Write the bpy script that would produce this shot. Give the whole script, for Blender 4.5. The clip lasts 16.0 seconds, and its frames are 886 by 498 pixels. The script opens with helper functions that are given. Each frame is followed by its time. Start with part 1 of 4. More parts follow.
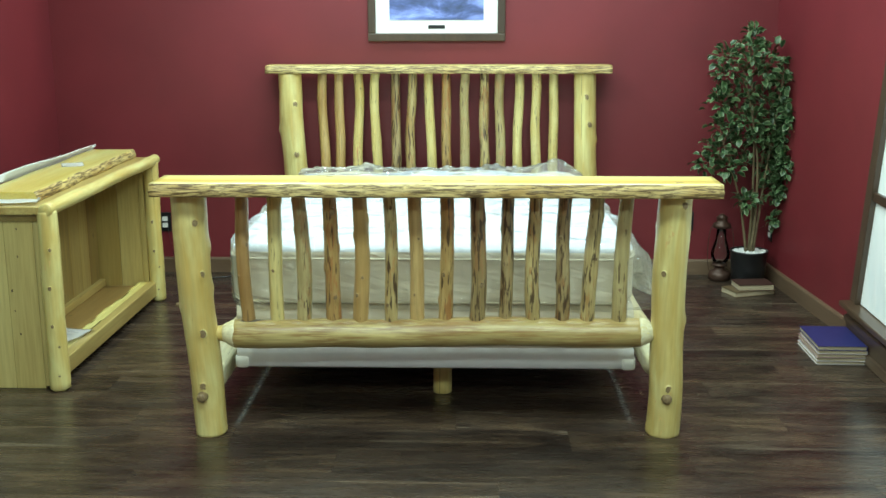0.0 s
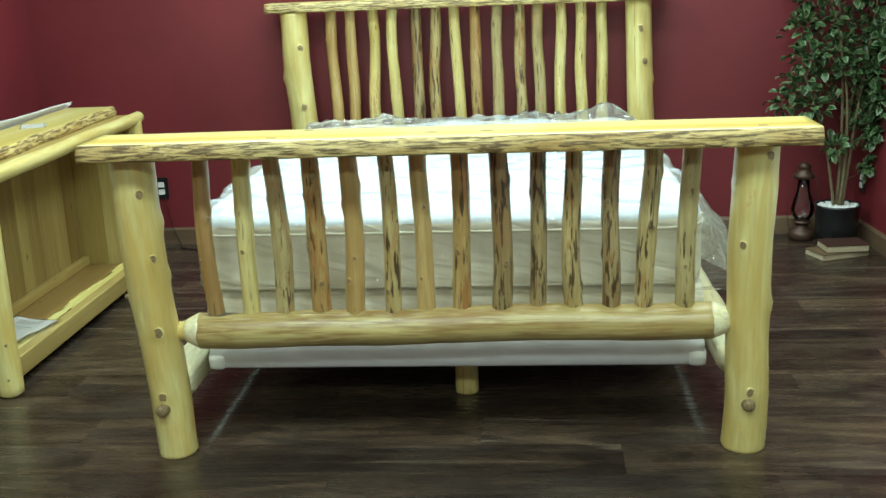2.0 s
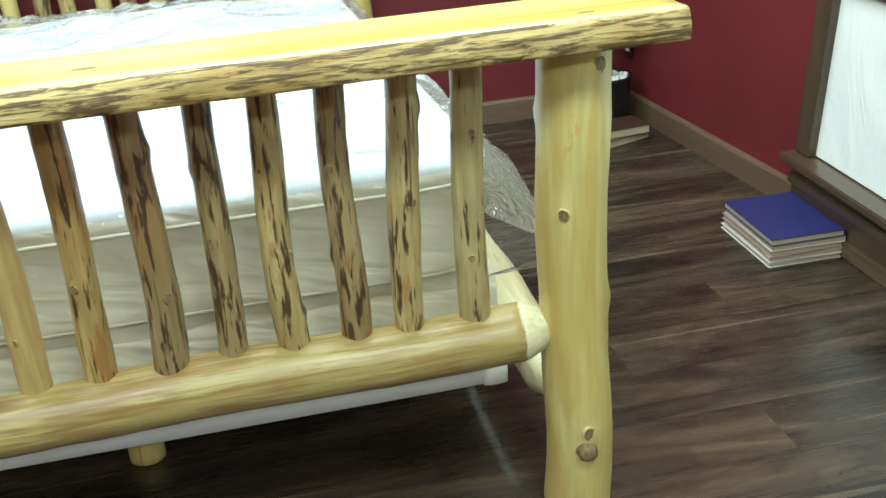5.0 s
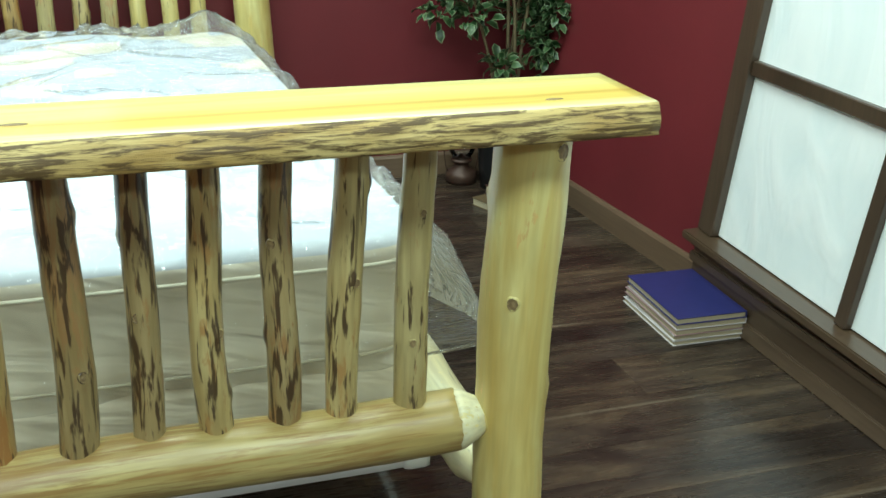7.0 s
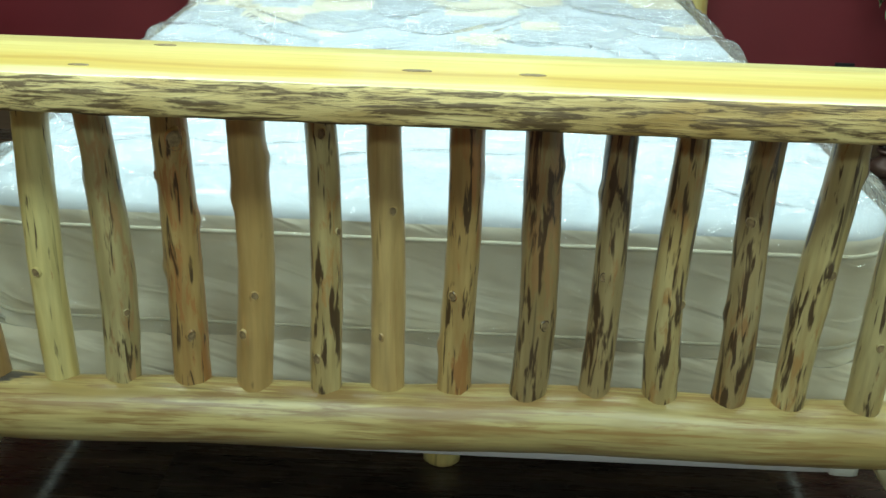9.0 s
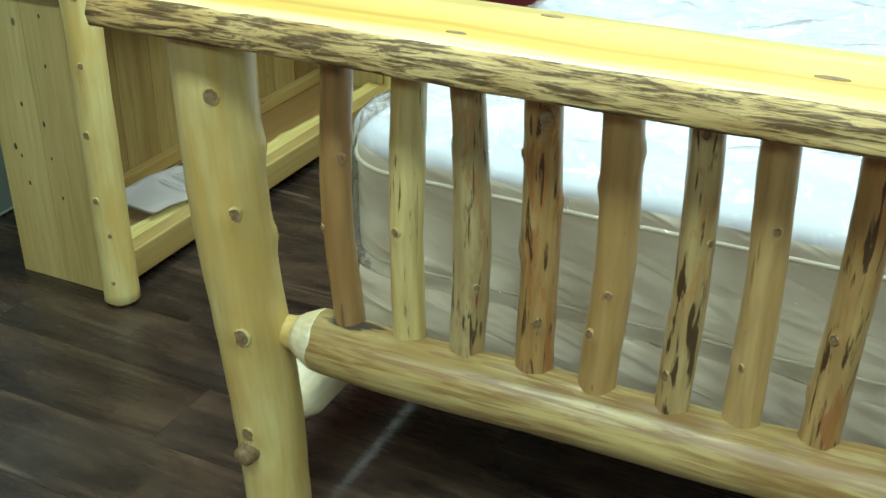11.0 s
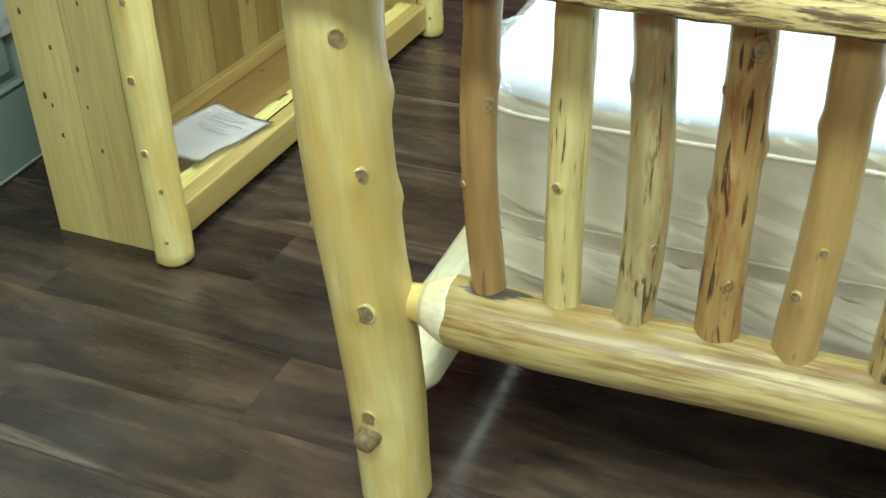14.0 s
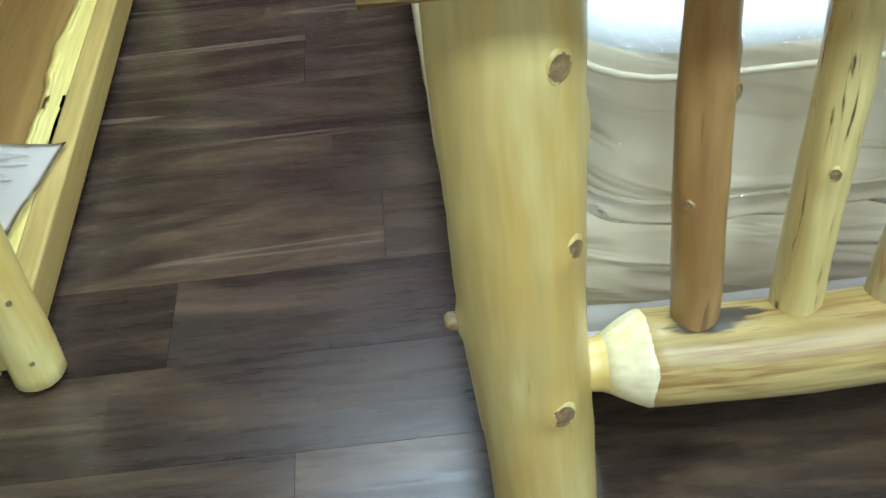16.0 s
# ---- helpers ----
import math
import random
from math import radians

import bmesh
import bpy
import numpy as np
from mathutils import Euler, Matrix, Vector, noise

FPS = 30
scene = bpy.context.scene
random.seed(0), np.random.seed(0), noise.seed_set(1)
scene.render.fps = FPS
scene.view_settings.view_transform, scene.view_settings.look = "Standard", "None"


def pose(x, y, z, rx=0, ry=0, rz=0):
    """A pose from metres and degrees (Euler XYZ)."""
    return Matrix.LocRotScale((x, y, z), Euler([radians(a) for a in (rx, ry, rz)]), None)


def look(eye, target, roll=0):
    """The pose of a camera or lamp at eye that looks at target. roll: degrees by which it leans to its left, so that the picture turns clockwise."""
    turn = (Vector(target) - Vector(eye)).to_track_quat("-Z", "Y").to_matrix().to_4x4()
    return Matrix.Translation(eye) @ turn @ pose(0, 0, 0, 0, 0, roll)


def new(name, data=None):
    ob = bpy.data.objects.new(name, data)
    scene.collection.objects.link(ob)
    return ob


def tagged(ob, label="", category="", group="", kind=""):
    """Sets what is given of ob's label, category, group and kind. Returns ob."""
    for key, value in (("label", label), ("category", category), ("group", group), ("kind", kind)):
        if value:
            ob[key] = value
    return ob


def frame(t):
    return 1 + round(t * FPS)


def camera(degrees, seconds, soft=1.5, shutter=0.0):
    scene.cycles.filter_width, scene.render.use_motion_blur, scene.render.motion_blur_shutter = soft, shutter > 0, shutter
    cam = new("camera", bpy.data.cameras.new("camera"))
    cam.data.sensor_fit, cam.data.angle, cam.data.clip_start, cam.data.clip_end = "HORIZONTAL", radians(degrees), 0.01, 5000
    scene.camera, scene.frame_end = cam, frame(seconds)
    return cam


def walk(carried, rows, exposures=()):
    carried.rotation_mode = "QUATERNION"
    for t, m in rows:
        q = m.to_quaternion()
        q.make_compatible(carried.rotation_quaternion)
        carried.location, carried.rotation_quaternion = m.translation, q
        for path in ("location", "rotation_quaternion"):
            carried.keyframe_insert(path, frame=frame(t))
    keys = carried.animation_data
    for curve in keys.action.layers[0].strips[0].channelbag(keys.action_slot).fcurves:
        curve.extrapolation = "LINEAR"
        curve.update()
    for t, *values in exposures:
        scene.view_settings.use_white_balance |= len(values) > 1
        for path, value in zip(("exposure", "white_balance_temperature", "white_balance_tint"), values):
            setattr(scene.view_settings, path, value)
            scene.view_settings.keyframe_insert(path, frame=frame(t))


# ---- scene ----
cam = camera(45.0, 16.0)
PATH = [
    (0, (0.156, -3.75, 1.539), (0.099, -1.798, 1.106), -0.1),
    (0.5, (0.253, -3.65, 1.532), (0.16, -1.702, 1.088), 0.8),
    (1, (0.271, -3.47, 1.501), (0.147, -1.53, 1.032), -0.1),
    (1.5, (0.221, -3.201, 1.461), (0.083, -1.269, 0.959), -2.4),
    (2, (0.263, -2.916, 1.402), (0.094, -0.991, 0.887), -2.3),
    (2.5, (0.35, -2.635, 1.394), (0.219, -0.703, 0.895), -0.8),
    (3, (0.36, -2.363, 1.346), (0.38, -0.454, 0.752), -1.8),
    (3.5, (0.341, -2.15, 1.316), (0.507, -0.272, 0.648), -2.7),
    (4, (0.413, -1.925, 1.284), (0.606, -0.079, 0.54), -4.5),
    (6.5, (0.248, -1.47, 1.312), (0.807, 0.278, 0.517), -0.6),
    (7, (0.248, -1.471, 1.322), (0.833, 0.296, 0.588), 1.1),
    (7.5, (0.226, -1.474, 1.316), (0.722, 0.309, 0.558), 0.7),
    (8, (0.188, -1.461, 1.303), (0.502, 0.348, 0.511), -0.2),
    (8.5, (0.131, -1.451, 1.282), (0.33, 0.38, 0.503), 2.2),
    (9, (0.073, -1.424, 1.319), (0.021, 0.402, 0.506), 1.8),
    (9.5, (0.03, -1.356, 1.348), (-0.25, 0.422, 0.475), 2.2),
    (12, (0.132, -1.215, 1.325), (-0.813, 0.24, 0.33), -1.6),
    (12.5, (0.137, -1.193, 1.314), (-0.849, 0.201, 0.272), -2.4),
    (13, (0.07, -1.176, 1.302), (-0.869, 0.237, 0.243), -1.5),
    (13.5, (-0.108, -1.178, 1.3), (-0.852, 0.341, 0.233), 0.4),
    (14, (-0.237, -1.139, 1.287), (-0.907, 0.404, 0.205), -1.3),
    (14.5, (-0.388, -0.993, 1.266), (-1.031, 0.545, 0.161), -3.5),
    (15, (-0.547, -0.901, 1.255), (-1.049, 0.619, 0.055), -1.8),
    (15.5, (-0.786, -0.837, 1.241), (-0.931, 0.694, -0.037), -6.1),
    (16, (-0.929, -0.74, 1.239), (-0.907, 0.747, -0.099), -5.9),
]
walk(cam, [(t, look(eye, target, roll)) for t, eye, target, roll in PATH],
     ((0, 0.05, 6400, 0), (2, 0.05, 6450, 0), (2.5, -0.04, 6400, 0), (3, -0.1, 6350, 0), (4, 0.16, 6450, 5), (6.5, 0.2, 6500, 7), (7, -0.08, 6420, 1), (7.5, -0.19, 6400, 1), (8.5, -0.29, 6350, -1), (9, -0.42, 6250, -1), (9.6, -0.55, 6250, 0), (12, 0.12, 6450, 6), (12.6, 0.25, 6500, 7), (13.5, 0.40, 6500, 8), (14.2, 0.38, 6500, 8), (15, 0.14, 6450, 8), (15.5, 0.11, 6300, 9), (16, 0.38, 6000, 12)))

# ---- world and light ----
world = bpy.data.worlds.new("world")
scene.world = world
world.use_nodes = True
world.node_tree.nodes["Background"].inputs[0].default_value = (0.55, 0.6, 0.62, 1)
world.node_tree.nodes["Background"].inputs[1].default_value = 0.15
CEILING = 2.75


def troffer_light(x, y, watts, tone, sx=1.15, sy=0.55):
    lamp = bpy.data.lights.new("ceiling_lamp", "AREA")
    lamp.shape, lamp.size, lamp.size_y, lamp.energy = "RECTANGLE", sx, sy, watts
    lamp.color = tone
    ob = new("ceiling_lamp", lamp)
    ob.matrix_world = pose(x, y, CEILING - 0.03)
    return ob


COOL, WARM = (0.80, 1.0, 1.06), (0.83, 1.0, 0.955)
# Fixtures out of view, inferred from the floor glow; rows placed to balance light.
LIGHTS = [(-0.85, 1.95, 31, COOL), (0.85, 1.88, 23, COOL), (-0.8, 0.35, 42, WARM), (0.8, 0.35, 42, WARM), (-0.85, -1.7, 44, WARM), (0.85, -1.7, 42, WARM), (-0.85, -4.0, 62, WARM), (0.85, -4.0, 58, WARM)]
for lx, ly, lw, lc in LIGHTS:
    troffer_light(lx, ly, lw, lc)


# ---- materials ----
def mat(name, rough=0.5, metal=0.0):
    m = bpy.data.materials.new(name)
    m.use_nodes = True
    b = m.node_tree.nodes["Principled BSDF"]
    b.inputs["Roughness"].default_value = rough
    b.inputs["Metallic"].default_value = metal
    return m, m.node_tree, b


def nd(t, kind, **kw):
    n = t.nodes.new(kind)
    for k, v in kw.items():
        n.inputs[k.replace("_", " ")].default_value = v
    return n


def coords(t, scale=(1, 1, 1), vary=True, kind="Object"):
    """Texture space in metres; shifted from object to object by its random number."""
    tc = t.nodes.new("ShaderNodeTexCoord")
    mp = t.nodes.new("ShaderNodeMapping")
    mp.inputs["Scale"].default_value = scale
    if vary:
        oi = t.nodes.new("ShaderNodeObjectInfo")
        mu = t.nodes.new("ShaderNodeVectorMath")
        mu.operation = "SCALE"
        mu.inputs[0].default_value = (37.0, 53.0, 71.0)
        t.links.new(oi.outputs["Random"], mu.inputs["Scale"])
        ad = t.nodes.new("ShaderNodeVectorMath")
        t.links.new(tc.outputs[kind], ad.inputs[0])
        t.links.new(mu.outputs[0], ad.inputs[1])
        t.links.new(ad.outputs[0], mp.inputs["Vector"])
    else:
        t.links.new(tc.outputs[kind], mp.inputs["Vector"])
    return mp.outputs[0]


def noise_tex(t, vec, scale, detail=4.0, rough=0.55, distortion=0.0):
    n = nd(t, "ShaderNodeTexNoise", Scale=scale, Detail=detail, Roughness=rough, Distortion=distortion)
    t.links.new(vec, n.inputs["Vector"])
    return n.outputs["Fac"]


def ramp(t, fac, stops):
    r = t.nodes.new("ShaderNodeValToRGB")
    e = r.color_ramp.elements
    while len(e) < len(stops):
        e.new(0.5)
    for el, (p, c) in zip(e, stops):
        el.position = p
        el.color = (*c, 1) if len(c) == 3 else c
    t.links.new(fac, r.inputs[0])
    return r.outputs[0]


def mix(t, fac, a, b, mode="MIX"):
    m = t.nodes.new("ShaderNodeMix")
    m.data_type, m.blend_type = "RGBA", mode
    for sock, v in ((m.inputs[0], fac), (m.inputs[6], a), (m.inputs[7], b)):
        if isinstance(v, (int, float)):
            sock.default_value = v
        elif isinstance(v, tuple):
            sock.default_value = (*v, 1)
        else:
            t.links.new(v, sock)
    return m.outputs[2]


def bump(t, b, height, strength=0.3, dist=0.002):
    n = nd(t, "ShaderNodeBump", Strength=strength, Distance=dist)
    t.links.new(height, n.inputs["Height"])
    t.links.new(n.outputs[0], b.inputs["Normal"])


def grey(v):
    return (v, v, v)


def log_wood(name, pale, warm, bark_amount, bark=(0.10, 0.045, 0.016), rough=0.38, stretch=0.07, streak=140.0, soft=0.018, run=0.10, ink=0.0, grain_dark=0.55, stain=None):
    """Peeled log: pale sapwood with warm patches, fine grain along local z, and leftover inner bark as torn streaks."""
    m, t, b = mat(name, rough)
    v = coords(t, (1, 1, stretch))
    grain = noise_tex(t, v, 90, 3)
    broad = noise_tex(t, coords(t, (1, 1, 0.12)), 22, 3, 0.6, 0.6)
    col = mix(t, ramp(t, broad, [(0.38, grey(0)), (0.66, grey(1))]), pale, warm)
    blotch = noise_tex(t, coords(t, (1, 1, 0.45)), 7, 3, 0.6)
    col = mix(t, ramp(t, blotch, [(0.42, grey(0)), (0.72, grey(0.75))]), col, tuple(c * k for c, k in zip(warm, (0.9, 0.8, 0.62))))
    col = mix(t, ramp(t, grain, [(0.38, grey(0.0)), (0.72, grey(grain_dark))]), col, tuple(c * 0.6 for c in warm))
    crack = noise_tex(t, coords(t, (1, 1, 0.02)), 70, 2, 0.5)
    col = mix(t, ramp(t, crack, [(0.69, grey(0)), (0.72, grey(0.6))]), col, tuple(c * 0.3 for c in warm))
    spots = noise_tex(t, coords(t, (1, 1, 0.3)), 60, 2)
    col = mix(t, ramp(t, spots, [(0.74, grey(0)), (0.8, grey(0.6))]), col, tuple(c * 0.35 for c in warm))
    h = grain
    if bark_amount > 0:
        w = noise_tex(t, coords(t, (1, 1, run)), streak, 4, 0.62, 0.5)
        area = noise_tex(t, coords(t, (1, 1, 0.3)), 14, 2)
        s = t.nodes.new("ShaderNodeMath")
        s.operation = "MULTIPLY_ADD"
        t.links.new(area, s.inputs[0])
        s.inputs[1].default_value = 0.8
        t.links.new(w, s.inputs[2])
        half = t.nodes.new("ShaderNodeMath")
        half.operation = "MULTIPLY"
        half.inputs[1].default_value = 0.5
        t.links.new(s.outputs[0], half.inputs[0])
        edge = 0.565 - 0.115 * bark_amount
        mask = ramp(t, half.outputs[0], [(edge - 0.008, grey(0)), (edge + soft, grey(0.95))])
        tone = mix(t, noise_tex(t, v, 25, 3), bark, tuple(min(1, c * 2.7) for c in bark))
        col = mix(t, mask, col, tone)
    if ink > 0:
        dark = noise_tex(t, coords(t, (1, 1, 0.12)), 88, 3, 0.58, 0.4)
        col = mix(t, ramp(t, dark, [(0.63 - 0.088 * ink, grey(0)), (0.70 - 0.088 * ink, grey(0.92))]), col, (0.045, 0.022, 0.010))
    if stain:
        near = nd(t, "ShaderNodeMapping", Location=tuple(-c * k for c, k in zip(*stain)), Scale=stain[1])
        t.links.new(coords(t, (1, 1, 1), False), near.inputs["Vector"])
        far = t.nodes.new("ShaderNodeVectorMath")
        far.operation = "LENGTH"
        t.links.new(near.outputs[0], far.inputs[0])
        ragged = t.nodes.new("ShaderNodeMath")
        ragged.operation = "MULTIPLY_ADD"
        t.links.new(noise_tex(t, coords(t, (1, 1, 0.2)), 90, 3), ragged.inputs[0])
        ragged.inputs[1].default_value = 1.1
        t.links.new(far.outputs["Value"], ragged.inputs[2])
        col = mix(t, ramp(t, ragged.outputs[0], [(0.85, grey(0.9)), (1.35, grey(0))]), col, (0.028, 0.027, 0.034))
    t.links.new(col, b.inputs["Base Color"])
    b.inputs["Coat Weight"].default_value = 0.25
    b.inputs["Coat Roughness"].default_value = 0.3
    bump(t, b, h, 0.25, 0.0015)
    return m


M_POST = log_wood("peeled_pine_post", (0.69, 0.62, 0.27), (0.60, 0.455, 0.145), 0.02, (0.36, 0.24, 0.09), run=0.2, grain_dark=0.34)
M_RAIL = log_wood("pine_rail_with_bark_stain", (0.55, 0.45, 0.185), (0.39, 0.29, 0.105), 1.15, (0.15, 0.09, 0.03), streak=120.0, soft=0.07, run=0.06, stain=((-0.052, -0.004, 0.075), (27.0, 25.0, 7.5)))
SLAT = {
    "pale": log_wood("slat_pale", (0.68, 0.60, 0.27), (0.60, 0.49, 0.18), 0.2, (0.22, 0.12, 0.045), run=0.18, ink=0.05),
    "tan": log_wood("slat_tan", (0.52, 0.37, 0.15), (0.43, 0.28, 0.10), 0.3, (0.20, 0.10, 0.035), run=0.05, soft=0.06),
    "brown": log_wood("slat_brown", (0.43, 0.28, 0.115), (0.33, 0.20, 0.075), 0.4, (0.15, 0.075, 0.03), run=0.05, soft=0.05),
    "olive": log_wood("slat_olive", (0.50, 0.43, 0.21), (0.38, 0.30, 0.13), 0.6, (0.21, 0.13, 0.055), streak=90.0, soft=0.05, run=0.22, ink=0.4),
    "streak": log_wood("slat_streaked", (0.54, 0.45, 0.21), (0.40, 0.29, 0.115), 0.65, (0.20, 0.115, 0.04), streak=80.0, soft=0.04, run=0.2, ink=1.05),
    "bark": log_wood("slat_barky", (0.38, 0.30, 0.145), (0.28, 0.20, 0.085), 0.9, (0.15, 0.085, 0.033), streak=75.0, soft=0.04, run=0.2, ink=1.3),
    "gold": log_wood("slat_golden_bark", (0.50, 0.36, 0.14), (0.34, 0.205, 0.07), 0.9, (0.19, 0.09, 0.028), streak=70.0, soft=0.03, run=0.16, ink=0.8),
}
M_SIDE = log_wood("white_peeled_side_rail", (0.80, 0.78, 0.56), (0.74, 0.68, 0.42), 0.25, (0.40, 0.33, 0.15), run=0.4)


def sawn_wood(name, light, dark, axis=0, lines=26.0, rough=0.34, knots=True, spots=7.0, core=0.06):
    """Sawn and varnished pine or cedar; the grain runs along the given local axis."""
    m, t, b = mat(name, rough)
    sc = [1.0, 1.0, 1.0]
    sc[axis] = 0.05
    v = coords(t, tuple(sc))
    broad = noise_tex(t, v, lines * 0.35, 2, 0.5, 0.4)
    fine = noise_tex(t, v, lines * 5, 3)
    col = mix(t, ramp(t, broad, [(0.32, grey(0)), (0.7, grey(1))]), light, dark)
    col = mix(t, ramp(t, fine, [(0.35, grey(0)), (0.75, grey(0.45))]), col, tuple(c * 0.6 for c in dark))
    if knots:
        k = nd(t, "ShaderNodeTexVoronoi", Scale=spots)
        sk = [1.0, 1.0, 1.0]
        sk[axis] = 0.6
        t.links.new(coords(t, tuple(sk)), k.inputs["Vector"])
        km = ramp(t, k.outputs["Distance"], [(core, grey(0.9)), (core * 1.6, grey(0))])
        col = mix(t, km, col, tuple(c * 0.22 for c in dark))
    oi = t.nodes.new("ShaderNodeObjectInfo")
    tone = ramp(t, oi.outputs["Random"], [(0.0, (0.70, 0.66, 0.58)), (1.0, (1.0, 1.0, 1.0))])
    col = mix(t, 1.0, col, tone, "MULTIPLY")
    t.links.new(col, b.inputs["Base Color"])
    b.inputs["Coat Weight"].default_value = 0.3
    b.inputs["Coat Roughness"].default_value = 0.25
    bump(t, b, fine, 0.12, 0.001)
    return m


M_TOP = sawn_wood("varnished_pine_plank", (0.80, 0.74, 0.30), (0.68, 0.49, 0.10), 0, 34, knots=False)


def plank_top():
    """Varnished slab face: creamy sapwood along both edges, honey heartwood and dark growth lines between them, grain along x."""
    m, t, b = mat("varnished_slab_face", 0.3)
    v = coords(t, (0.035, 1, 1), False)
    tc = t.nodes.new("ShaderNodeTexCoord")
    sep = t.nodes.new("ShaderNodeSeparateXYZ")
    t.links.new(tc.outputs["Object"], sep.inputs[0])
    drift = noise_tex(t, coords(t, (1.2, 0.4, 1), False), 2.2, 2)
    at = t.nodes.new("ShaderNodeMath")
    at.operation = "MULTIPLY_ADD"
    t.links.new(drift, at.inputs[0])
    at.inputs[1].default_value = 0.05
    t.links.new(sep.outputs["Y"], at.inputs[2])
    span = t.nodes.new("ShaderNodeMapRange")
    span.inputs["From Min"].default_value = -0.145
    span.inputs["From Max"].default_value = 0.072
    t.links.new(at.outputs[0], span.inputs["Value"])
    col = ramp(t, span.outputs[0], [(0.0, (0.86, 0.80, 0.42)), (0.17, (0.84, 0.77, 0.38)), (0.24, (0.74, 0.57, 0.15)), (0.36, (0.72, 0.54, 0.13)), (0.41, (0.58, 0.37, 0.08)), (0.46, (0.75, 0.58, 0.16)), (0.7, (0.80, 0.69, 0.24)), (1.0, (0.82, 0.75, 0.34))])
    rings = noise_tex(t, v, 30, 3, 0.55, 0.5)
    col = mix(t, ramp(t, rings, [(0.42, grey(0)), (0.7, grey(0.55))]), col, (0.62, 0.42, 0.09))
    fine = noise_tex(t, v, 170, 3)
    col = mix(t, ramp(t, fine, [(0.4, grey(0)), (0.75, grey(0.35))]), col, (0.50, 0.33, 0.08))
    t.links.new(col, b.inputs["Base Color"])
    b.inputs["Coat Weight"].default_value = 0.35
    b.inputs["Coat Roughness"].default_value = 0.22
    bump(t, b, fine, 0.12, 0.001)
    return m


M_SLAB = plank_top()
M_CEDAR_Z = sawn_wood("cedar_board_upright", (0.60, 0.49, 0.2), (0.47, 0.34, 0.11), 2, 20, spots=7.0, core=0.03)
M_CEDAR_Y = sawn_wood("cedar_board_lengthwise", (0.62, 0.49, 0.19), (0.43, 0.28, 0.08), 1, 20)
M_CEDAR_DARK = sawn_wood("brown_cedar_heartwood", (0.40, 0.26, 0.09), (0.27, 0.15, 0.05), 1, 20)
M_CEDAR_BACK = sawn_wood("cedar_back_board", (0.54, 0.42, 0.16), (0.30, 0.185, 0.06), 2, 26)


def live_edge():
    """Bark-scraped edge of a slab: pale wood with torn dark streaks along x."""
    m, t, b = mat("scraped_live_edge", 0.55)
    w = noise_tex(t, coords(t, (0.085, 1, 1)), 150, 5, 0.68, 0.5)
    area = noise_tex(t, coords(t, (0.5, 1, 1)), 9, 2)
    col = mix(t, ramp(t, area, [(0.35, grey(0)), (0.65, grey(1))]), (0.66, 0.53, 0.23), (0.44, 0.29, 0.09))
    col = mix(t, ramp(t, w, [(0.45, grey(0)), (0.56, grey(0.92))]), col, (0.085, 0.047, 0.016))
    t.links.new(col, b.inputs["Base Color"])
    bump(t, b, w, 0.6, 0.004)
    return m


M_EDGE = live_edge()


def knot_mat():
    m, t, b = mat("knot_end_grain", 0.5)
    v = coords(t, (1, 1, 1))
    ln = t.nodes.new("ShaderNodeTexNoise")
    ln.inputs["Scale"].default_value = 160
    t.links.new(v, ln.inputs["Vector"])
    t.links.new(ramp(t, ln.outputs["Fac"], [(0.3, (0.15, 0.10, 0.05)), (0.7, (0.30, 0.215, 0.105))]), b.inputs["Base Color"])
    return m


M_KNOT = knot_mat()
M_PITH = log_wood("dark_board_knot", (0.11, 0.068, 0.03), (0.07, 0.04, 0.018), 0)


def painted(name, colour, rough=0.6, speck=0.12, bumps=0.15, scale=350.0):
    m, t, b = mat(name, rough)
    v = coords(t, (1, 1, 1), False)
    big = noise_tex(t, v, 1.7, 3)
    col = mix(t, ramp(t, big, [(0.3, grey(0)), (0.7, grey(1))]), tuple(c * (1 - speck) for c in colour), tuple(min(1, c * (1 + speck)) for c in colour))
    t.links.new(col, b.inputs["Base Color"])
    bump(t, b, noise_tex(t, v, scale, 2), bumps, 0.0008)
    return m


M_WALL = painted("red_wall_paint", (0.155, 0.017, 0.023), 0.5)
M_CEIL = painted("ceiling_white", (0.55, 0.55, 0.53), 0.8)
# Mid tan for the unseen far wall, so that it bounces less light.
M_FAR = painted("unseen_wall_tan", (0.26, 0.22, 0.17), 0.7)
M_DOOR = painted("grey_green_door_paint", (0.235, 0.30, 0.265), 0.4, 0.05, 0.05)
M_TRIMDOOR = painted("grey_green_frame_paint", (0.33, 0.40, 0.35), 0.45, 0.05, 0.05)


